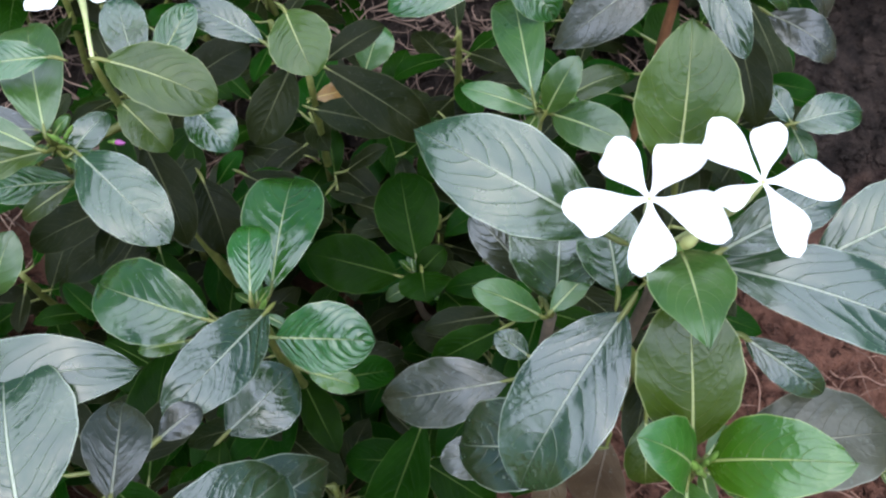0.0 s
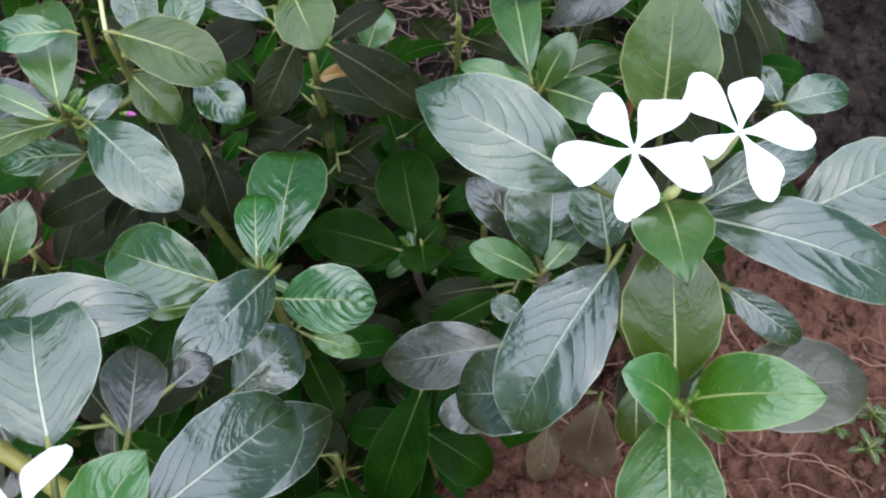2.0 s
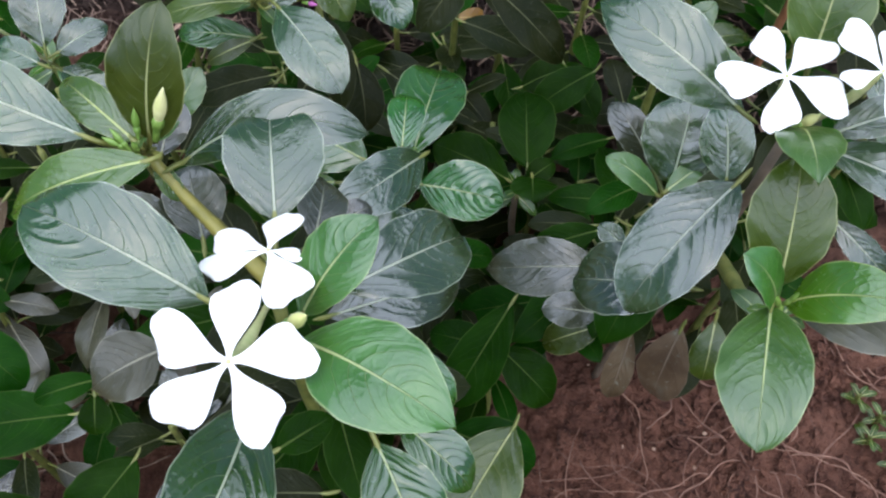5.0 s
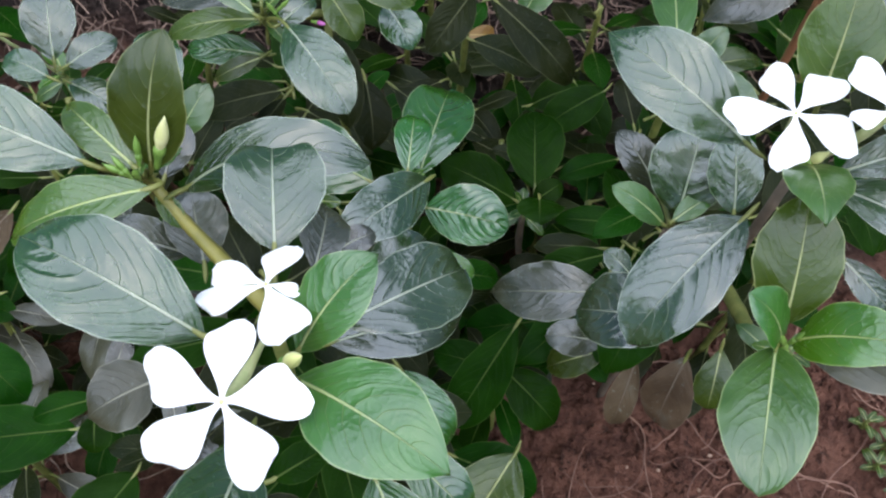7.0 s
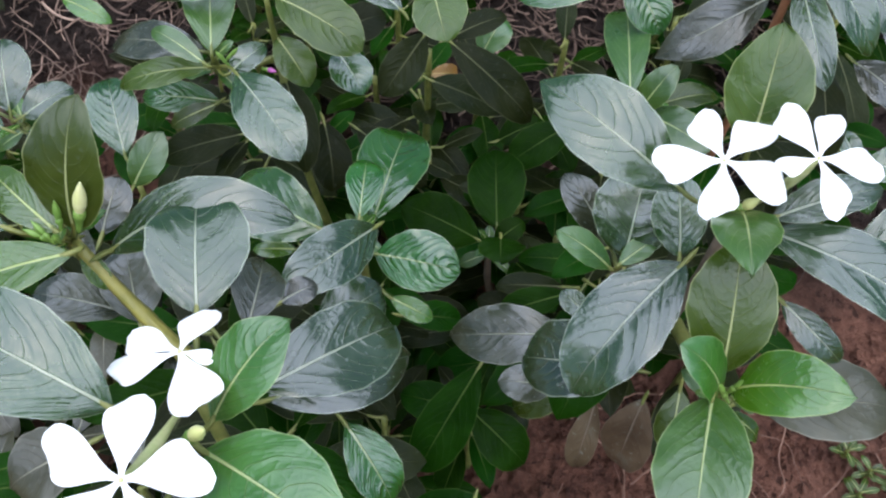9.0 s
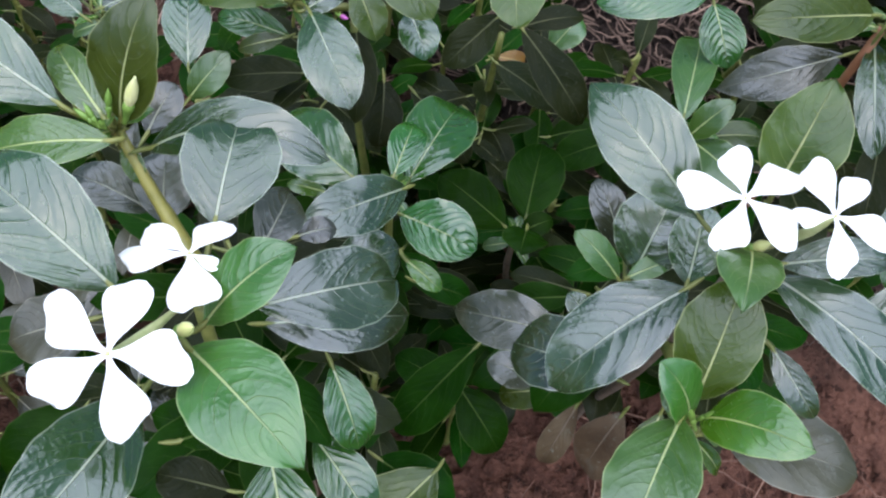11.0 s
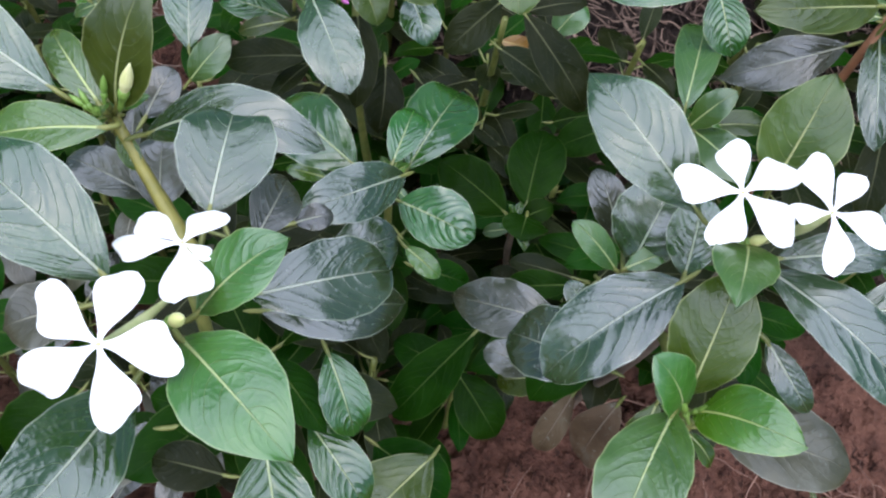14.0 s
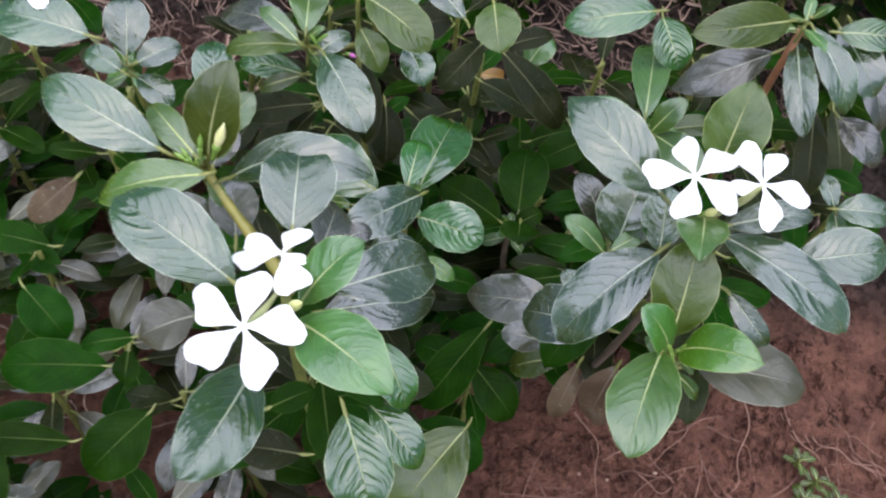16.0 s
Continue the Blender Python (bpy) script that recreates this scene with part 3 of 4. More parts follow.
leaf(N, N_NODE, (0.0403, 0.1327, 0.2250), (0.0145, 0.1257, 0.2050), 0.0190, (0.09, -0.26, 0.96), leaf_olive)
leaf(R, S_NODE, (0.0455, 0.1065, 0.2766), (0.0424, 0.0852, 0.2518), 0.0133, (-0.10, -0.75, 0.65), leaf_withered)
leaf(R, S_NODE, (0.0612, 0.1026, 0.2953), (0.0587, 0.0858, 0.2621), 0.0225, (-0.40, -0.80, 0.44), leaf_withered)
leaf(R, S_NODE, (0.0765, 0.1134, 0.2876), (0.0782, 0.0952, 0.2659), 0.0171, (-0.15, -0.76, 0.63), leaf_olive)
leaf(R, R_NODE, (0.0455, 0.1119, 0.4163), (0.0008, 0.1339, 0.4284), 0.0257, (-0.01, -0.49, 0.87), leaf_dark, sharp=0.7)
leaf(R, R_NODE, (0.0584, 0.1180, 0.4303), (0.0585, 0.1373, 0.4587), 0.0235, (-0.12, -0.82, 0.56), leaf_olive, sharp=0.5)
leaf(R, R_NODE, (0.0590, 0.1036, 0.4235), (0.0568, 0.0739, 0.4410), 0.0185, (-0.16, 0.51, 0.84), leaf_young, sharp=1)
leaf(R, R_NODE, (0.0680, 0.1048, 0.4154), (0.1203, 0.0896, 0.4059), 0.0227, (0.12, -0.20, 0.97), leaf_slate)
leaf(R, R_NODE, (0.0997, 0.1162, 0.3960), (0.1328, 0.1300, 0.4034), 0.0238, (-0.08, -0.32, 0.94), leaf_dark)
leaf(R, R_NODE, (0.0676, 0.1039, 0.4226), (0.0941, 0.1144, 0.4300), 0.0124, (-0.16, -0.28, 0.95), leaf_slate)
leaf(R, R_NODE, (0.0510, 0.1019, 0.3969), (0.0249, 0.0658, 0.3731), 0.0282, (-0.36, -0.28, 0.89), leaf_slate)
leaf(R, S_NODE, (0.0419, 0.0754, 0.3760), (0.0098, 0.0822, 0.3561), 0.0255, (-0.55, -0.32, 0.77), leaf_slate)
leaf(R, R_NODE, (0.0289, 0.1267, 0.2904), (-0.0193, 0.1251, 0.2726), 0.0270, (-0.31, -0.40, 0.86), leaf_dull, sharp=0.8)
leaf(R, R_NODE, (0.0260, 0.0925, 0.3147), (0.0049, 0.0904, 0.3153), 0.0152, (0.05, -0.17, 0.98), leaf_dull)
leaf(R, S_NODE, (0.0620, 0.0675, 0.3994), (0.0588, 0.0922, 0.4255), 0.0243, (-0.09, -0.73, 0.68), leaf_olive)
leaf(R, S_NODE, (0.0626, 0.0645, 0.3939), (0.0479, 0.0635, 0.4195), 0.0169, (0.84, -0.26, 0.47), leaf_young)
leaf(R, S_NODE, (0.0665, 0.0664, 0.3932), (0.0875, 0.0583, 0.4199), 0.0186, (-0.80, -0.08, 0.60), leaf_fresh, arch=0.34)
leaf(R, S_NODE, (0.0592, 0.0594, 0.4022), (0.0552, 0.0187, 0.4051), 0.0251, (-0.30, 0.10, 0.95), leaf_young)
leaf(R, S_NODE, (0.0785, 0.0740, 0.3730), (0.1195, 0.0791, 0.3759), 0.0267, (-0.06, -0.09, 0.99), leaf_faded)
leaf(R, S_NODE, (0.0799, 0.0966, 0.3938), (0.1002, 0.0860, 0.3837), 0.0100, (0.05, -0.64, 0.77), leaf_dark)
leaf(R, R_NODE, (0.0404, 0.1124, 0.3517), (0.0270, 0.0754, 0.3243), 0.0240, (-0.17, -0.55, 0.82), leaf_shaded, sharp=0.6)
leaf(M, M_NODE, (0.0388, 0.1227, 0.3609), (0.0402, 0.1473, 0.3797), 0.0306, (-0.04, -0.61, 0.79), leaf_dark)
leaf(M, M_NODE, (0.0557, 0.1227, 0.3678), (0.0506, 0.1459, 0.3809), 0.0199, (0.01, -0.49, 0.87), leaf_dark)
leaf(M, M_NODE, (0.0350, 0.1189, 0.3589), (0.0154, 0.1225, 0.3711), 0.0115, (0.46, -0.32, 0.83), leaf_young)
leaf(M, M_NODE, (0.0333, 0.1315, 0.3564), (0.0149, 0.1485, 0.3680), 0.0146, (0.17, -0.42, 0.89), leaf_dull)
leaf(M, M_NODE, (0.0372, 0.1192, 0.3615), (0.0481, 0.1290, 0.3667), 0.0083, (-0.14, -0.34, 0.93), leaf_young)
leaf(M, M_NODE, (0.0282, 0.1558, 0.2720), (-0.0007, 0.1455, 0.2590), 0.0154, (-0.26, -0.39, 0.88), leaf_shaded)
leaf(M, M_NODE, (0.0357, 0.1332, 0.2969), (0.0237, 0.1400, 0.3011), 0.0109, (0.17, -0.28, 0.94), leaf_dark)
leaf(Q, Q_NODE, (-0.0081, 0.2056, 0.2384), (-0.0161, 0.2471, 0.2488), 0.0318, (-0.09, -0.26, 0.96), leaf_shaded)
leaf(Q, Q_NODE, (-0.0051, 0.1946, 0.2466), (-0.0029, 0.1781, 0.2513), 0.0249, (-0.10, 0.26, 0.96), leaf_shaded)
leaf(Q, Q_NODE, (-0.0166, 0.2000, 0.2328), (-0.0561, 0.2038, 0.2476), 0.0282, (0.29, -0.38, 0.88), leaf_shaded)
leaf(Q, Q_NODE, (0.0037, 0.1987, 0.2200), (0.0263, 0.1668, 0.2369), 0.0263, (-0.41, 0.18, 0.89), leaf_shaded)
leaf(Q, Q_NODE, (-0.0074, 0.1982, 0.2373), (0.0047, 0.2090, 0.2430), 0.0135, (-0.05, -0.42, 0.91), leaf_shaded)
leaf(A, A_NODE, (-0.0718, 0.1347, 0.3244), (-0.1141, 0.1506, 0.3210), 0.0307, (-0.22, -0.39, 0.90), leaf_green)
leaf(A, A_NODE, (-0.0584, 0.1599, 0.2981), (-0.0563, 0.2174, 0.2897), 0.0338, (0.08, 0.14, 0.99), leaf_green)
leaf(A, A_NODE, (-0.0603, 0.1461, 0.3192), (-0.0648, 0.1780, 0.3162), 0.0168, (0.07, 0.10, 0.99), leaf_green)
leaf(A, A_NODE, (-0.0487, 0.1290, 0.3425), (-0.0713, 0.0915, 0.3539), 0.0222, (0.42, -0.16, 0.89), leaf_slate)
leaf(A, A_NODE, (-0.0494, 0.1285, 0.3239), (-0.0162, 0.1261, 0.3267), 0.0253, (-0.10, -0.36, 0.93), leaf_green)
leaf(A, A_NODE, (-0.0441, 0.1474, 0.2384), (-0.0165, 0.1560, 0.2287), 0.0162, (0.38, -0.19, 0.91), leaf_shaded)
leaf(A, A_NODE, (-0.0462, 0.1364, 0.2753), (-0.0269, 0.1319, 0.2710), 0.0105, (0.14, -0.31, 0.94), leaf_fresh)
leaf(A, A_NODE, (-0.0866, 0.1394, 0.2973), (-0.1042, 0.1355, 0.2976), 0.0078, (0.09, -0.34, 0.94), leaf_fresh)
leaf(U, U_NODE, (-0.1234, 0.1945, 0.3364), (-0.0880, 0.1624, 0.3292), 0.0266, (0.02, -0.20, 0.98), leaf_dark)
leaf(U, U_NODE, (-0.1077, 0.2123, 0.3645), (-0.0705, 0.2025, 0.3540), 0.0257, (0.20, -0.27, 0.94), leaf_olive)
leaf(U, U_NODE, (-0.0857, 0.2132, 0.3388), (-0.0705, 0.1987, 0.3313), 0.0190, (0.24, -0.23, 0.94), leaf_dark)
leaf(U, U_NODE, (-0.1363, 0.1988, 0.3320), (-0.1768, 0.1891, 0.3220), 0.0150, (0.12, -0.17, 0.98), leaf_olive)
leaf(U, U_NODE, (-0.1363, 0.2023, 0.3382), (-0.1549, 0.2559, 0.3388), 0.0250, (0.14, 0.03, 0.99), leaf_young)
leaf(U, U_NODE, (-0.1361, 0.1940, 0.3395), (-0.1612, 0.2034, 0.3450), 0.0105, (0.66, -0.42, 0.62), leaf_young)
leaf(U, U_NODE, (-0.1431, 0.2103, 0.2955), (-0.1804, 0.2067, 0.2940), 0.0165, (-0.03, -0.40, 0.91), leaf_green)
leaf(U, U_NODE, (-0.0511, 0.2432, 0.3552), (-0.0398, 0.2185, 0.3492), 0.0248, (-0.13, -0.29, 0.95), leaf_olive)
leaf(U, U_NODE, (-0.0525, 0.2375, 0.3314), (-0.0663, 0.2120, 0.3162), 0.0189, (0.18, -0.57, 0.80), leaf_old_shaded)
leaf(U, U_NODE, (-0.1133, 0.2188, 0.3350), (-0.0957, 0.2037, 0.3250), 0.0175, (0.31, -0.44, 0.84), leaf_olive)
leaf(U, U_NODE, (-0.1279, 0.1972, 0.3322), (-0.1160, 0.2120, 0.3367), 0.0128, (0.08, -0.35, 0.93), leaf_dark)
leaf(U, U_NODE, (-0.1145, 0.2223, 0.3050), (-0.0965, 0.1872, 0.2844), 0.0190, (0.37, -0.32, 0.87), leaf_old_shaded)
leaf(U, U_NODE, (-0.1090, 0.2683, 0.2856), (-0.0824, 0.2868, 0.2907), 0.0236, (0.04, -0.32, 0.95), leaf_old_shaded)
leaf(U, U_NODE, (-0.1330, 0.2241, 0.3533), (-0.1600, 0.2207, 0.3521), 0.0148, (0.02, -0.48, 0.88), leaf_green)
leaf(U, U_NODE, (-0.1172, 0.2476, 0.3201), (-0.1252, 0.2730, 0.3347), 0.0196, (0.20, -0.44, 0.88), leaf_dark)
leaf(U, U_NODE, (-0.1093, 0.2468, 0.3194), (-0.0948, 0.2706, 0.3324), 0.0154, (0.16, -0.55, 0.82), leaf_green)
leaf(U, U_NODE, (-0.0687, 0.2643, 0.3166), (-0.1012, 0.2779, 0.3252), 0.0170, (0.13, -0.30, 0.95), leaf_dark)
leaf(U, U_NODE, (-0.0477, 0.2781, 0.2893), (-0.0214, 0.2927, 0.2968), 0.0146, (-0.07, -0.36, 0.93), leaf_old_shaded)
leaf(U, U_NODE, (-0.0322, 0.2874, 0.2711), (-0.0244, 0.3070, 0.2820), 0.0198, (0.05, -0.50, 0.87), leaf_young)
leaf(U, U_NODE, (-0.1022, 0.2319, 0.2648), (-0.0913, 0.2038, 0.2466), 0.0233, (0.47, -0.35, 0.81), leaf_old_shaded)
leaf(U, U_NODE, (-0.0933, 0.2567, 0.2326), (-0.0505, 0.2370, 0.2202), 0.0249, (0.10, -0.36, 0.93), leaf_old_shaded)
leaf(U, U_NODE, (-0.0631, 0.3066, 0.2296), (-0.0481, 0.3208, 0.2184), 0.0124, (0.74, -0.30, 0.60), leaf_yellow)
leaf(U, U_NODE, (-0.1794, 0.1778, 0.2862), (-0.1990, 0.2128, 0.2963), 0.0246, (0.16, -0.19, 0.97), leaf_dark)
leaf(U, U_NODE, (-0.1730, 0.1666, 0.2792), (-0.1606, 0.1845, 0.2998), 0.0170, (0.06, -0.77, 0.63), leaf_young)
leaf(U, U_NODE, (-0.1500, 0.2374, 0.2367), (-0.1934, 0.2207, 0.2253), 0.0219, (-0.04, -0.50, 0.87), leaf_old_shaded)
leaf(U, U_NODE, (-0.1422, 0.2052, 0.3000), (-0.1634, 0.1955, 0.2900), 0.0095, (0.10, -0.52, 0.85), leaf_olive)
leaf(V, V_NODE, (-0.0449, 0.2591, 0.3074), (0.0005, 0.2471, 0.2739), 0.0232, (0.39, -0.56, 0.73), leaf_old_shaded)
leaf(V, V_NODE, (-0.0555, 0.2688, 0.2671), (-0.0172, 0.2638, 0.2583), 0.0196, (0.15, -0.42, 0.90), leaf_old_shaded)
leaf(W, W_NODE, (0.0397, 0.2279, 0.3244), (0.0352, 0.3014, 0.3066), 0.0224, (-0.19, 0.22, 0.96), leaf_young)
leaf(W, W_NODE, (0.0444, 0.2218, 0.3224), (0.0542, 0.2294, 0.3447), 0.0141, (-0.44, -0.77, 0.46), leaf_young)
leaf(W, W_NODE, (0.0423, 0.2333, 0.3091), (0.0122, 0.2418, 0.3141), 0.0113, (0.02, -0.45, 0.89), leaf_young)
leaf(W, W_NODE, (0.0466, 0.2222, 0.3210), (0.0727, 0.2005, 0.3309), 0.0195, (-0.46, -0.15, 0.88), leaf_young)
leaf(W, W_NODE, (0.0526, 0.2512, 0.2913), (0.0850, 0.2660, 0.2941), 0.0157, (-0.07, -0.03, 1.00), leaf_olive)
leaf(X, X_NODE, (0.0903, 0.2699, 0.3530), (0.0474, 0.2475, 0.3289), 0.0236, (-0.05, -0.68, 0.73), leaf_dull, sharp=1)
leaf(X, X_NODE, (0.0943, 0.2588, 0.3733), (0.1085, 0.2148, 0.3597), 0.0162, (-0.33, -0.37, 0.87), leaf_dark)
leaf(X, X_NODE, (0.0823, 0.2385, 0.4013), (0.0417, 0.2014, 0.4120), 0.0203, (0.54, -0.38, 0.75), leaf_olive)
leaf(X, X_NODE, (0.0983, 0.2655, 0.3790), (0.1285, 0.2386, 0.3588), 0.0198, (0.23, -0.41, 0.88), leaf_dark)
leaf(X, X_NODE, (0.0276, 0.2652, 0.3608), (-0.0141, 0.2446, 0.3540), 0.0234, (0.09, -0.47, 0.88), leaf_green)
leaf(X, X_NODE, (0.1164, 0.2887, 0.3638), (0.1446, 0.2660, 0.3476), 0.0231, (0.09, -0.50, 0.86), leaf_dark)
leaf(X, X_NODE, (0.1298, 0.2883, 0.3042), (0.1404, 0.2475, 0.2798), 0.0195, (-0.14, -0.54, 0.83), leaf_old_shaded)
leaf(X, X_NODE, (0.1386, 0.2750, 0.3187), (0.1678, 0.2615, 0.3076), 0.0210, (0.14, -0.43, 0.89), leaf_dull)
leaf(X, X_NODE, (0.1148, 0.2781, 0.3695), (0.1443, 0.2855, 0.3702), 0.0176, (0.10, -0.48, 0.87), leaf_green)
leaf(X, X_NODE, (0.0328, 0.2874, 0.3381), (0.0502, 0.2672, 0.3246), 0.0222, (-0.00, -0.56, 0.83), leaf_green)
leaf(Z, Z_NODE, (0.1675, 0.2667, 0.2564), (0.1998, 0.2733, 0.2579), 0.0223, (0.01, -0.24, 0.97), leaf_dark)
leaf(Z, Z_NODE, (0.1664, 0.2689, 0.2548), (0.1545, 0.2836, 0.2635), 0.0125, (0.03, -0.49, 0.87), leaf_dark)
leaf(Z, Z_NODE, (0.1701, 0.2740, 0.2461), (0.1796, 0.2554, 0.2353), 0.0136, (-0.16, -0.56, 0.82), leaf_green)
leaf(Y, Y_NODE, (-0.2437, 0.1936, 0.2826), (-0.2544, 0.2222, 0.3001), 0.0268, (0.27, -0.42, 0.86), leaf_dark)
leaf(Y, Y_NODE, (-0.2373, 0.1928, 0.2814), (-0.2191, 0.2116, 0.2853), 0.0184, (0.11, -0.31, 0.95), leaf_dark)
leaf(Y, Y_NODE, (-0.2390, 0.1808, 0.2864), (-0.2614, 0.1841, 0.2909), 0.0168, (0.16, -0.21, 0.96), leaf_dark)
leaf(Y, Y_NODE, (-0.2396, 0.1918, 0.2696), (-0.2150, 0.1867, 0.2638), 0.0188, (0.18, -0.22, 0.96), leaf_dark)
leaf(Y, Y_NODE, (-0.2082, 0.1341, 0.3718), (-0.2527, 0.1282, 0.3737), 0.0298, (0.07, -0.24, 0.97), leaf_dark)
leaf(Y, Y_NODE, (-0.1816, 0.0388, 0.2338), (-0.2338, 0.0195, 0.2336), 0.0305, (0.08, -0.24, 0.97), leaf_shaded)
leaf(Y, Y_NODE, (-0.1467, 0.0333, 0.3075), (-0.1662, 0.0213, 0.3076), 0.0117, (0.10, -0.15, 0.98), leaf_shaded)
leaf(Y, Y_NODE, (-0.1551, 0.0339, 0.2857), (-0.1520, 0.0206, 0.2778), 0.0133, (0.31, -0.43, 0.85), leaf_shaded)
leaf(Y, Y_NODE, (-0.1986, 0.0075, 0.1834), (-0.2496, -0.0077, 0.1807), 0.0204, (0.01, -0.21, 0.98), leaf_shaded)
leaf(Y, Y_NODE, (-0.1637, 0.0342, 0.1945), (-0.1856, -0.0047, 0.1750), 0.0355, (0.07, -0.48, 0.87), leaf_shaded)
leaf(Y, Y_NODE, (-0.2437, 0.0903, 0.2356), (-0.2802, 0.0851, 0.2370), 0.0200, (0.08, -0.29, 0.95), leaf_shaded)
leaf(Y, Y_NODE, (-0.2517, 0.0675, 0.2237), (-0.2191, 0.0522, 0.2111), 0.0274, (0.28, -0.18, 0.94), leaf_shaded)
leaf(Y, Y_NODE, (-0.1798, -0.0513, 0.2634), (-0.1880, -0.0265, 0.2784), 0.0149, (0.31, -0.42, 0.86), leaf_shaded)
leaf(Y, Y_NODE, (-0.2436, 0.1247, 0.2551), (-0.2600, 0.0977, 0.2417), 0.0193, (0.19, -0.52, 0.83), leaf_withered)
leaf(Y, Y_NODE, (-0.3116, 0.3457, 0.2000), (-0.2780, 0.3386, 0.1930), 0.0149, (0.11, -0.39, 0.92), leaf_fresh)
leaf(X, X_NODE, (0.1239, 0.2974, 0.3600), (0.1575, 0.2622, 0.3300), 0.0190, (0.10, -0.40, 0.90), leaf_dull)
leaf(X, X_NODE, (0.1561, 0.3416, 0.2600), (0.1736, 0.2966, 0.2400), 0.0170, (0.00, -0.40, 0.90), leaf_old_shaded)
leaf(X, X_NODE, (0.1378, 0.3275, 0.2700), (0.1504, 0.2956, 0.2500), 0.0150, (-0.10, -0.40, 0.90), leaf_withered)
leaf(U, U_NODE, (-0.1490, 0.2188, 0.3180), (-0.1988, 0.2265, 0.3060), 0.0215, (0.05, -0.25, 0.97), leaf_dull)
leaf(V, V_NODE, (-0.0200, 0.3138, 0.1700), (0.0057, 0.3273, 0.1800), 0.0220, (0.00, -0.35, 0.94), leaf_shaded)
leaf(V, V_NODE, (0.0034, 0.3315, 0.1800), (0.0287, 0.2958, 0.1750), 0.0240, (0.00, -0.35, 0.94), leaf_shaded)
leaf(V, V_NODE, (0.0225, 0.3111, 0.2000), (-0.0105, 0.2855, 0.1850), 0.0260, (0.00, -0.35, 0.94), leaf_shaded)

flower(R, R_NODE, centre=(0.0506, 0.1088, 0.4366), face=(-0.12, -0.22, 0.97), spokes=(121, 54, -20, -91, -170), reach=(0.0160, 0.0168, 0.0178, 0.0163, 0.0183), spread=0.60)
flower(R, R_NODE, centre=(0.0702, 0.1053, 0.4475), face=(0.02, -0.22, 0.98), spokes=(129, 78, 6, -60, -152), reach=(0.0166, 0.0141, 0.0162, 0.0157, 0.0105), spread=0.53)
flower(L, L_NODE, centre=(-0.0646, 0.0285, 0.4409), face=(-0.15, 0.34, 0.93), spokes=(95, 0, -49, -146, 168), reach=(0.0153, 0.0082, 0.0182, 0.0160, 0.0158), spread=0.60)
flower(L, L_NODE, centre=(-0.0609, -0.0037, 0.4556), face=(0.04, -0.50, 0.87), spokes=(173, 98, 23, -48, -125), reach=(0.0169, 0.0159, 0.0170, 0.0176, 0.0188), spread=0.60)
flower(U, U_SPRIG, centre=(-0.1205, 0.2415, 0.3796), face=(0.00, -0.15, 0.99), spokes=(-117, -38, 29, 102, 164), reach=(0.0216, 0.0203, 0.0211, 0.0227, 0.0210), spread=0.5)
flower(Y, Y_NODE, centre=(-0.2459, 0.1474, 0.3827), face=(0.00, -0.15, 0.99), spokes=(-95, -26, 35, 119, -173), reach=(0.0151, 0.0210, 0.0185, 0.0205, 0.0199), spread=0.6)


# buds: a cream one ready to open, a cluster of small green ones, and those below the flowers
bud(U, (-0.1150, 0.2020, 0.3330), (-0.1075, 0.1990, 0.3360), 0.0011, bud_pink)
bud(L, (-0.1052, 0.0602, 0.4270), (-0.0990, 0.0622, 0.4475), 0.0017, bud_cream)
bud(L, (-0.1090, 0.0590, 0.4275), (-0.1088, 0.0618, 0.4375), 0.0010, bud_green)
bud(L, (-0.1098, 0.0560, 0.4268), (-0.1168, 0.0560, 0.4310), 0.0009, bud_green)
bud(L, (-0.1094, 0.0555, 0.4270), (-0.1150, 0.0580, 0.4325), 0.0008, bud_green)
bud(L, (-0.1080, 0.0560, 0.4272), (-0.1075, 0.0545, 0.4335), 0.0009, bud_green)
bud(L, (-0.0552, 0.0083, 0.4468), (-0.0487, 0.0078, 0.4575), 0.0016, bud_cream)
bud(R, (0.0568, 0.1037, 0.4214), (0.0625, 0.1050, 0.4287), 0.0015, bud_cream)
bud(R, (0.0650, 0.0655, 0.3919), (0.0687, 0.0666, 0.4016), 0.0010, bud_green)
bud(R, (0.0664, 0.0637, 0.3908), (0.0603, 0.0648, 0.4008), 0.0011, bud_green)
bud(A, (-0.0565, 0.1392, 0.3197), (-0.0519, 0.1391, 0.3310), 0.0011, bud_green)
bud(U, (-0.1275, 0.1983, 0.3355), (-0.1312, 0.1961, 0.3458), 0.0010, bud_green)
bud(U, (-0.1299, 0.1995, 0.3362), (-0.1219, 0.1988, 0.3471), 0.0010, bud_green)

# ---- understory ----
# Undergrowth leaves take the shade-toned colours only.
LEAF_KINDS = [leaf_shaded, leaf_shaded, leaf_shaded, leaf_old_shaded, leaf_old_shaded]
DUSTY_KINDS = [leaf_shaded, leaf_old_shaded, leaf_dull, leaf_faded]


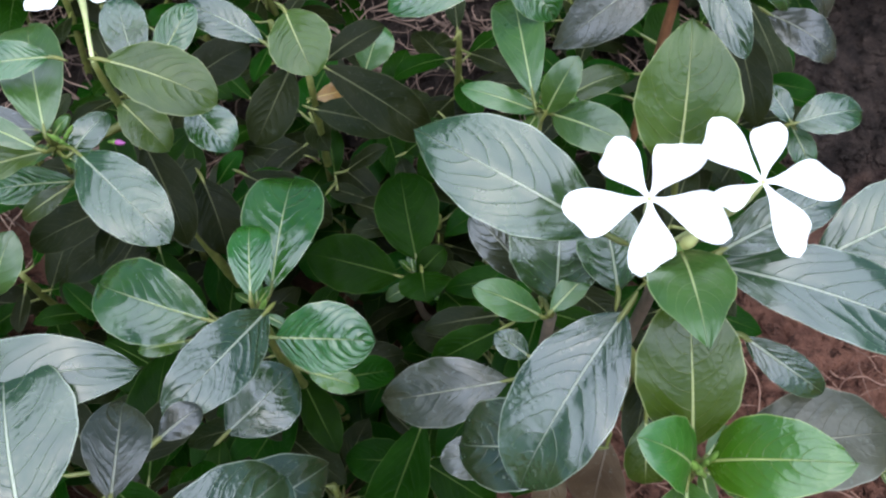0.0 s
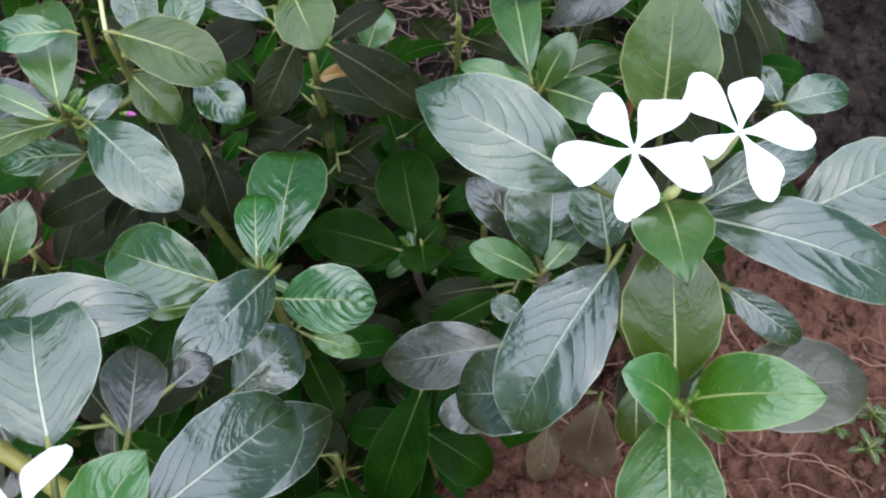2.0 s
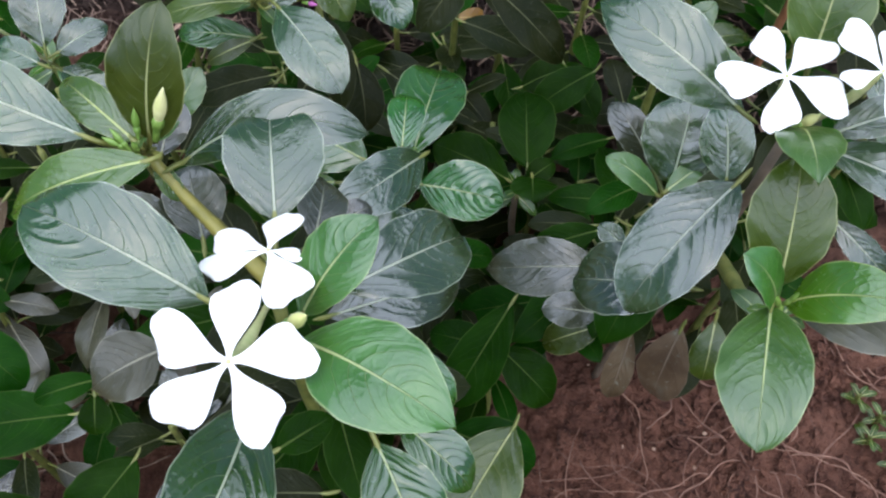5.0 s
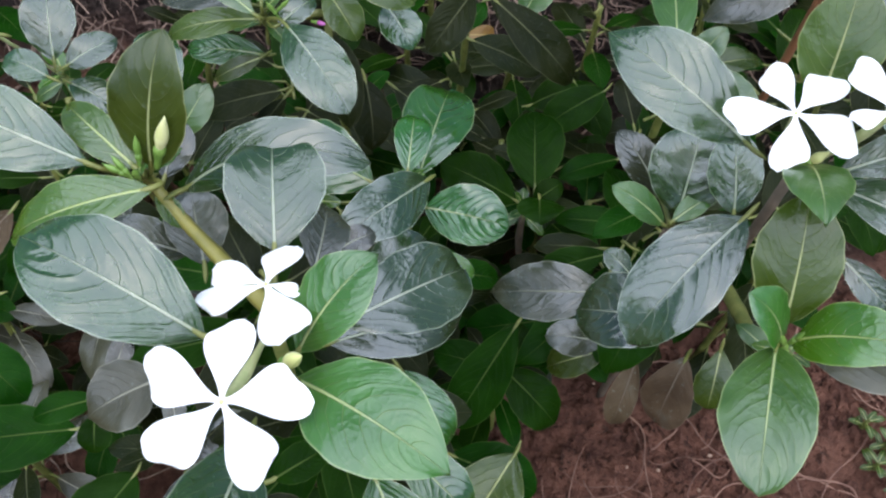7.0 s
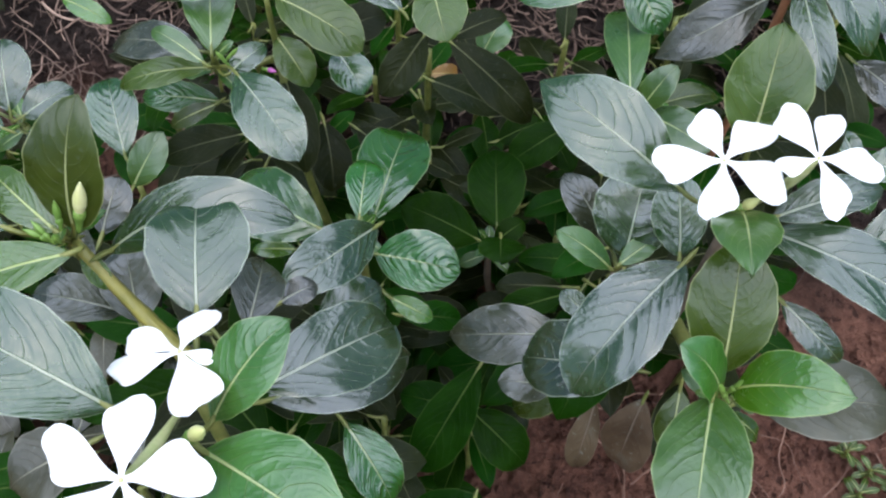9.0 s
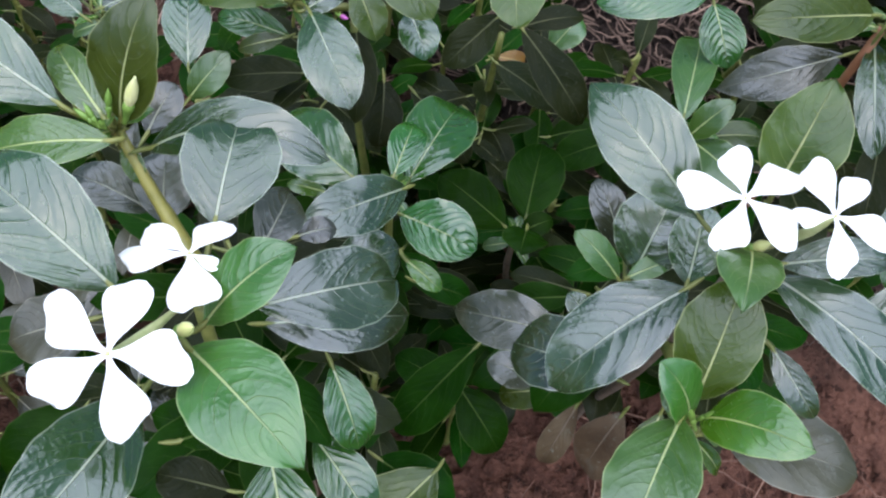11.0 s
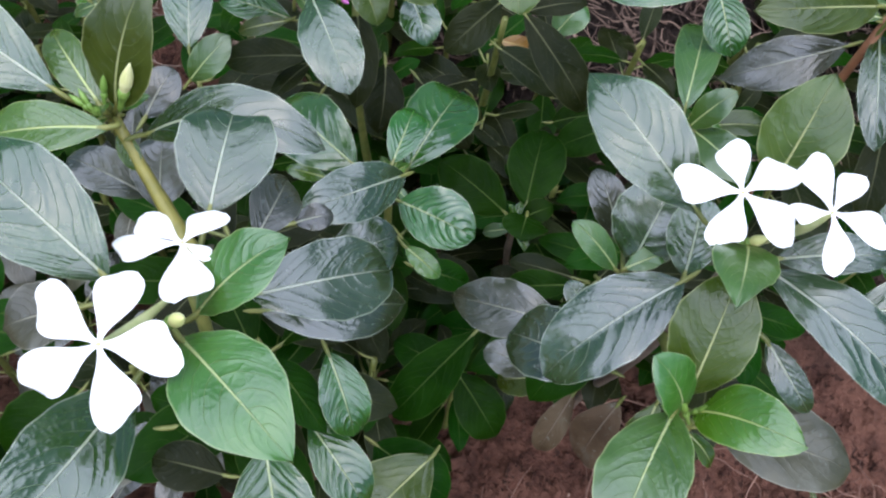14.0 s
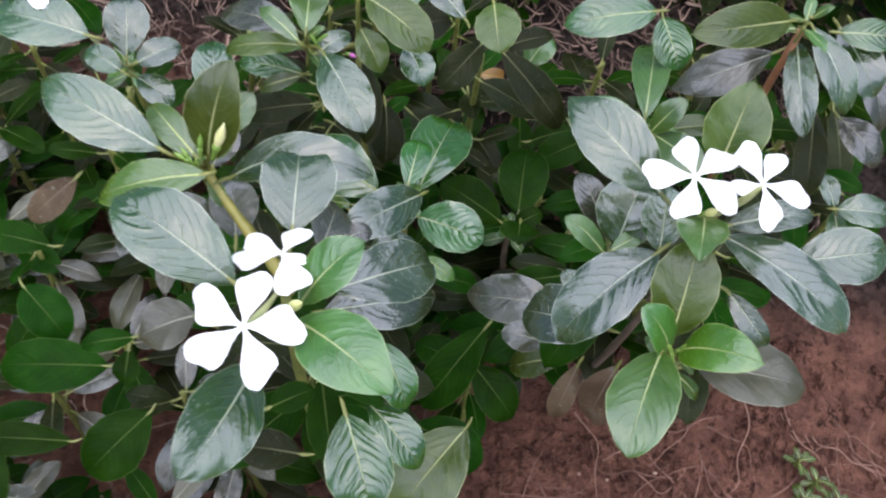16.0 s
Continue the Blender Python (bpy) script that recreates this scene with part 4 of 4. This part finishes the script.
def shoot(owner, node, count, size, seed, kinds=None, level=0.25, spread=1.0):
    """A whorl of leaves round a node: the lower pairs longer and hanging, the upper ones small and steep."""
    rng = random.Random(seed)
    node = Vector(node)
    turn = rng.uniform(0, 6.28)
    for i in range(count):
        u = i / max(1, count - 1)
        a = turn + i * 2.4 + rng.uniform(-0.25, 0.25)
        out = Vector((math.cos(a), math.sin(a), 0))
        length = size * (1.0 - 0.45 * u) * rng.uniform(0.85, 1.1)
        pitch = level * (-0.9 + 2.6 * u) + rng.uniform(-0.25, 0.25)
        start = node + Vector((0, 0, -0.055 * (1 - u) * spread)) + out * (0.008 * spread)
        way = out * math.cos(pitch) + Vector((0, 0, math.sin(pitch)))
        face = Vector((0, 0, 1)) + out * -0.2 + Vector((rng.uniform(-0.3, 0.3), rng.uniform(-0.5, 0.2), 0))
        leaf(owner, node + Vector((0, 0, -0.06 * (1 - u))), start, start + way * length, length * rng.uniform(0.42, 0.54), face, rng.choice(kinds or LEAF_KINDS), arch=rng.uniform(0.04, 0.18), sharp=rng.uniform(0, 0.6), rows=16, cols=4)


def low_plant(x, y, top, seed, count=9, size=0.05, label="shaded periwinkle under taller plants, leaves mostly toned dark for shade"):
    owner = plant(x, y, label, "understory periwinkles")
    rng = random.Random(seed)
    node = Vector((x + rng.uniform(-0.012, 0.012), y + rng.uniform(-0.012, 0.012), top))
    stem(owner, node, thick=0.002)
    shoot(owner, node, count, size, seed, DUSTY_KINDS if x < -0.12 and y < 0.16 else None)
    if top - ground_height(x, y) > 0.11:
        shoot(owner, node - Vector((0, 0, 0.06)), count - 2, size * 1.1, seed + 50, [leaf_shaded, leaf_shaded, leaf_old_shaded])


def canopy_limit(x, y):
    """How high the shaded layer may reach below the named plants; None where the soil lies bare."""
    if x > 0.25 * max(0.0, 0.12 - y) and y < 0.19:
        return None
    if x > 0.15 and y < 0.34:
        return None
    if -0.045 < x < 0.060 and y > 0.395:
        return None
    for cx, cy, r in ((-0.32, 0.36, 0.075), (-0.36, 0.40, 0.06), (0.25, 0.42, 0.06), (-0.210, 0.010, 0.056), (-0.285, 0.055, 0.026)):
        if math.hypot(x - cx, y - cy) < r:
            return None
    if x < -0.10 and y < 0.13:
        return 0.15
    if x < -0.03 and y < 0.12:
        return 0.20
    if x > 0.05:
        return 0.20
    if x < -0.08:
        return 0.20
    if y > 0.25:
        return 0.19
    return 0.11


# small unfolding leaves at the growing tips
for owner, spot, size in ((R, S_NODE, 0.016), (U, U_NODE, 0.018), (A, A_NODE, 0.014), (Q, Q_NODE, 0.016), (W, W_NODE, 0.018), (L, B_NODE, 0.014), (N, N_NODE, 0.02), (X, X_NODE, 0.02), (Y, Y_NODE, 0.022)):
    shoot(owner, Vector(spot) + Vector((0, 0, 0.008)), 6, size, int(9000 + 1000 * abs(spot[0])), [leaf_fresh, leaf_young], level=0.5, spread=0.2)

# lower whorls added below the named plants, mostly hidden, to block side light
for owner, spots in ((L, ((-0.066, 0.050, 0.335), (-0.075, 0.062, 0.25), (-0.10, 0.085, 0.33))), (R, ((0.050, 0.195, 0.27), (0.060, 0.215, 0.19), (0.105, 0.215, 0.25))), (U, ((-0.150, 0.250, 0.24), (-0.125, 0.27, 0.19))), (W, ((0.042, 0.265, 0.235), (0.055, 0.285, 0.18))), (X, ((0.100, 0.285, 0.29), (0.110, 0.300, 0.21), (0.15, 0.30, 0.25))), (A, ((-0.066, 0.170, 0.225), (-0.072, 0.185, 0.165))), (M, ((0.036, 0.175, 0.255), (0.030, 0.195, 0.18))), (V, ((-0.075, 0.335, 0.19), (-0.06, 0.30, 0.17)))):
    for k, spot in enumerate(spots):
        shoot(owner, spot, 8, 0.055, 700 + 10 * k + int(1000 * abs(spot[0])), [leaf_shaded, leaf_shaded, leaf_old_shaded, leaf_old_shaded, leaf_shaded], level=0.15)

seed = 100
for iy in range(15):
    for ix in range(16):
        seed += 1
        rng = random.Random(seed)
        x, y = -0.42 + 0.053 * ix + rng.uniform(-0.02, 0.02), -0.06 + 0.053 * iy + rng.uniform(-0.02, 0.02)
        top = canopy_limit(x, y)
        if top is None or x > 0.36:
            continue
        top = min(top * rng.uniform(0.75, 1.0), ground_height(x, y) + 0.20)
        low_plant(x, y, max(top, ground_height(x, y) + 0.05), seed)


# unseen taller plants added all round to block low light, save over bare soil
def unseen_bush(x, y, top, seed):
    owner = plant(x, y, "unseen leafy periwinkle bush, added to block low light", "bordering periwinkles")
    rng = random.Random(seed)
    for k in range(3):
        node = Vector((x + rng.uniform(-0.05, 0.05), y + rng.uniform(-0.05, 0.05), top * rng.uniform(0.7, 1.0)))
        stem(owner, node, thick=0.0024)
        shoot(owner, node, 9, 0.065, seed + k, [leaf_dark, leaf_green, leaf_olive, leaf_young])
        shoot(owner, node - Vector((0, 0, 0.08)), 7, 0.07, seed + k + 20, [leaf_dark, leaf_shaded])


seed = 4000
for k in range(44):
    seed += 1
    rng = random.Random(seed)
    a = 2 * math.pi * (k % 22) / 22 + rng.uniform(-0.1, 0.1)
    ring = 1.0 if k < 22 else 1.32
    x, y = 0.62 * ring * math.cos(a) - 0.02, 0.24 + 0.62 * ring * math.sin(a)
    if x > 0.1 and -0.25 < y < 0.2:
        continue
    unseen_bush(x, y, ground_height(x, y) + rng.uniform(0.30, 0.42), seed * 3)

# A taller row behind, also unseen, keeps low light out of the gaps.
for k in range(16):
    seed += 1
    rng = random.Random(seed)
    x, y = -0.52 + 0.068 * k + rng.uniform(-0.02, 0.02), 0.60 + rng.uniform(-0.03, 0.05)
    unseen_bush(x, y, rng.uniform(0.42, 0.50), seed * 3)

# ---- litter and roots ----
def strand_field(name, count, area, length, thick, mat, label, category, seed, rise=0.006, wide=1.0, bendy=1.6):
    """Loose thin strands that lie across each other on the ground."""
    rng = random.Random(seed)
    verts, faces = [], []
    for _ in range(count):
        x, y = rng.uniform(area[0], area[1]), rng.uniform(area[2], area[3])
        a, far = rng.uniform(0, 6.28), length * rng.uniform(0.4, 1.2)
        curl = rng.uniform(-1.0, 1.0) * bendy
        lift, tip = rng.uniform(0.001, rise), rng.uniform(0, rise)
        pts = []
        last = 25 if bendy > 2 else 11
        for i in range(last + 1):
            u = i / last
            h = a + curl * (u - 0.5) + (0.18 if bendy > 2 else 0.03) * math.sin(9 * u + curl)
            px, py = x + math.cos(h) * far * (u - 0.5), y + math.sin(h) * far * (u - 0.5)
            pts.append(Vector((px, py, rough_ground(px, py) + lift + tip * u + 0.0012 * math.sin(4 * u + a))))
        r = thick * rng.uniform(0.5, 1.3) * (wide if rng.random() < 0.16 else 1.0)
        tube(pts, [r * (1 - 0.5 * i / last) for i in range(last + 1)], 5, verts, faces, rng.choice((1.0, 0.4)) if r < thick * 1.4 else 0.15)
    return tagged(mesh_object(name, verts, faces, [mat]), label, category, kind="stuff")


strand_field("dry_litter", 2000, (-0.42, 0.22, 0.32, 0.62), 0.036, 0.0008, straw, "dry brown straw and twigs lying on dark earth", "litter", 11, 0.014, wide=2.2, bendy=0.7)
strand_field("dry_litter", 160, (-0.35, -0.02, -0.10, 0.30), 0.05, 0.0009, straw, "thin dry stalks scattered below the plants", "litter", 12, 0.012)
strand_field("roots", 190, (0.10, 0.44, -0.12, 0.24), 0.13, 0.00075, root_brown, "thin brown roots and runners across red soil", "roots", 13, 0.009, bendy=2.1)
strand_field("roots", 12, (0.02, 0.12, -0.08, 0.14), 0.07, 0.0006, root_brown, "few thin brown rootlets on bare red soil", "roots", 14, 0.004, bendy=1.2)


def scatter_stones(count, seed, big=1.0):
    rng = random.Random(seed)
    verts, faces = [], []
    for _ in range(count):
        x, y = rng.uniform(-0.3, 0.40), rng.uniform(-0.12, 0.30)
        r = big * rng.uniform(0.0010, 0.0034) * (2.0 if rng.random() < 0.06 else 1.0)
        c = Vector((x, y, rough_ground(x, y) + r * 0.3))
        bm = bmesh.new()
        bmesh.ops.create_icosphere(bm, subdivisions=1, radius=r)
        start = len(verts)
        for q in bm.verts:
            verts.append(c + Vector((q.co.x * rng.uniform(0.7, 1.3), q.co.y * rng.uniform(0.7, 1.3), q.co.z * rng.uniform(0.5, 0.9))))
        faces.extend(tuple(start + q.index for q in f.verts) for f in bm.faces)
        bm.free()
    return verts, faces


def clods(count, area, seed, scale=1.0):
    """Lumps of earth, each a small uneven stone shape."""
    rng = random.Random(seed)
    verts, faces = [], []
    bm = bmesh.new()
    bmesh.ops.create_icosphere(bm, subdivisions=2, radius=1.0)
    ball, tris = [q.co.copy() for q in bm.verts], [tuple(q.index for q in f.verts) for f in bm.faces]
    bm.free()
    for _ in range(count):
        x, y = rng.uniform(area[0], area[1]), rng.uniform(area[2], area[3])
        size = scale * rng.uniform(0.0012, 0.0052) * (1.7 if rng.random() < 0.08 else 1.0)
        c, off = Vector((x, y, rough_ground(x, y) + size * 0.25)), Vector((rng.uniform(0, 50), 0, 0))
        start = len(verts)
        verts.extend(c + Vector((q.x, q.y, q.z * 0.9)) * (size * (1 + 0.8 * noise.noise(q * 1.4 + off))) for q in ball)
        faces.extend(tuple(start + i for i in t) for t in tris)
    return verts, faces


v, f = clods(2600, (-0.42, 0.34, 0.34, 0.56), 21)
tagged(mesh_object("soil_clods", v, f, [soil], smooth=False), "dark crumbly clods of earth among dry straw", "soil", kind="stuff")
v, f = clods(2600, (0.0, 0.42, -0.14, 0.30), 22, 0.95)
tagged(mesh_object("soil_clods", v, f, [soil], smooth=False), "small lumps of red earth on the bare strip", "soil", kind="stuff")
v, f = scatter_stones(700, 5)
tagged(mesh_object("soil_crumbs", v[: len(v) // 2 // 12 * 12], [q for q in f if max(q) < len(v) // 2 // 12 * 12], [soil], smooth=False), "small crumbs of red earth lying on the soil", "soil", kind="stuff")
v, f = scatter_stones(26, 6, 0.65)
tagged(mesh_object("pebbles", v, f, [pebble]), "pale grit and pebbles scattered over red earth", "pebbles", kind="stuff")


def weed(x, y, seed):
    ob = new("weed")
    z = ground_height(x, y)
    ob.location = (x, y, z)
    ob.matrix_world = Matrix.Translation(ob.location)
    ob["root"] = (x, y, z - 0.004)
    tagged(ob, "tiny green weed seedling growing from red soil", "weed", "weeds")
    node = Vector((x, y, z + 0.018))
    stem(ob, node, thick=0.0006)
    rng = random.Random(seed)
    for i in range(7):
        a = i * 2.4 + rng.uniform(-0.4, 0.4)
        start = node + Vector((0, 0, -0.002 * i))
        way = Vector((math.cos(a), math.sin(a), rng.uniform(-0.1, 0.5))).normalized()
        leaf(ob, node, start, start + way * rng.uniform(0.008, 0.016), 0.005, (0, 0, 1), leaf_olive, rows=8, cols=2)


for i, (x, y) in enumerate(((0.252, 0.214), (0.268, 0.204), (0.281, 0.174), (0.296, 0.182), (0.287, 0.196), (0.305, 0.168), (0.262, 0.188))):
    weed(x, y, i)
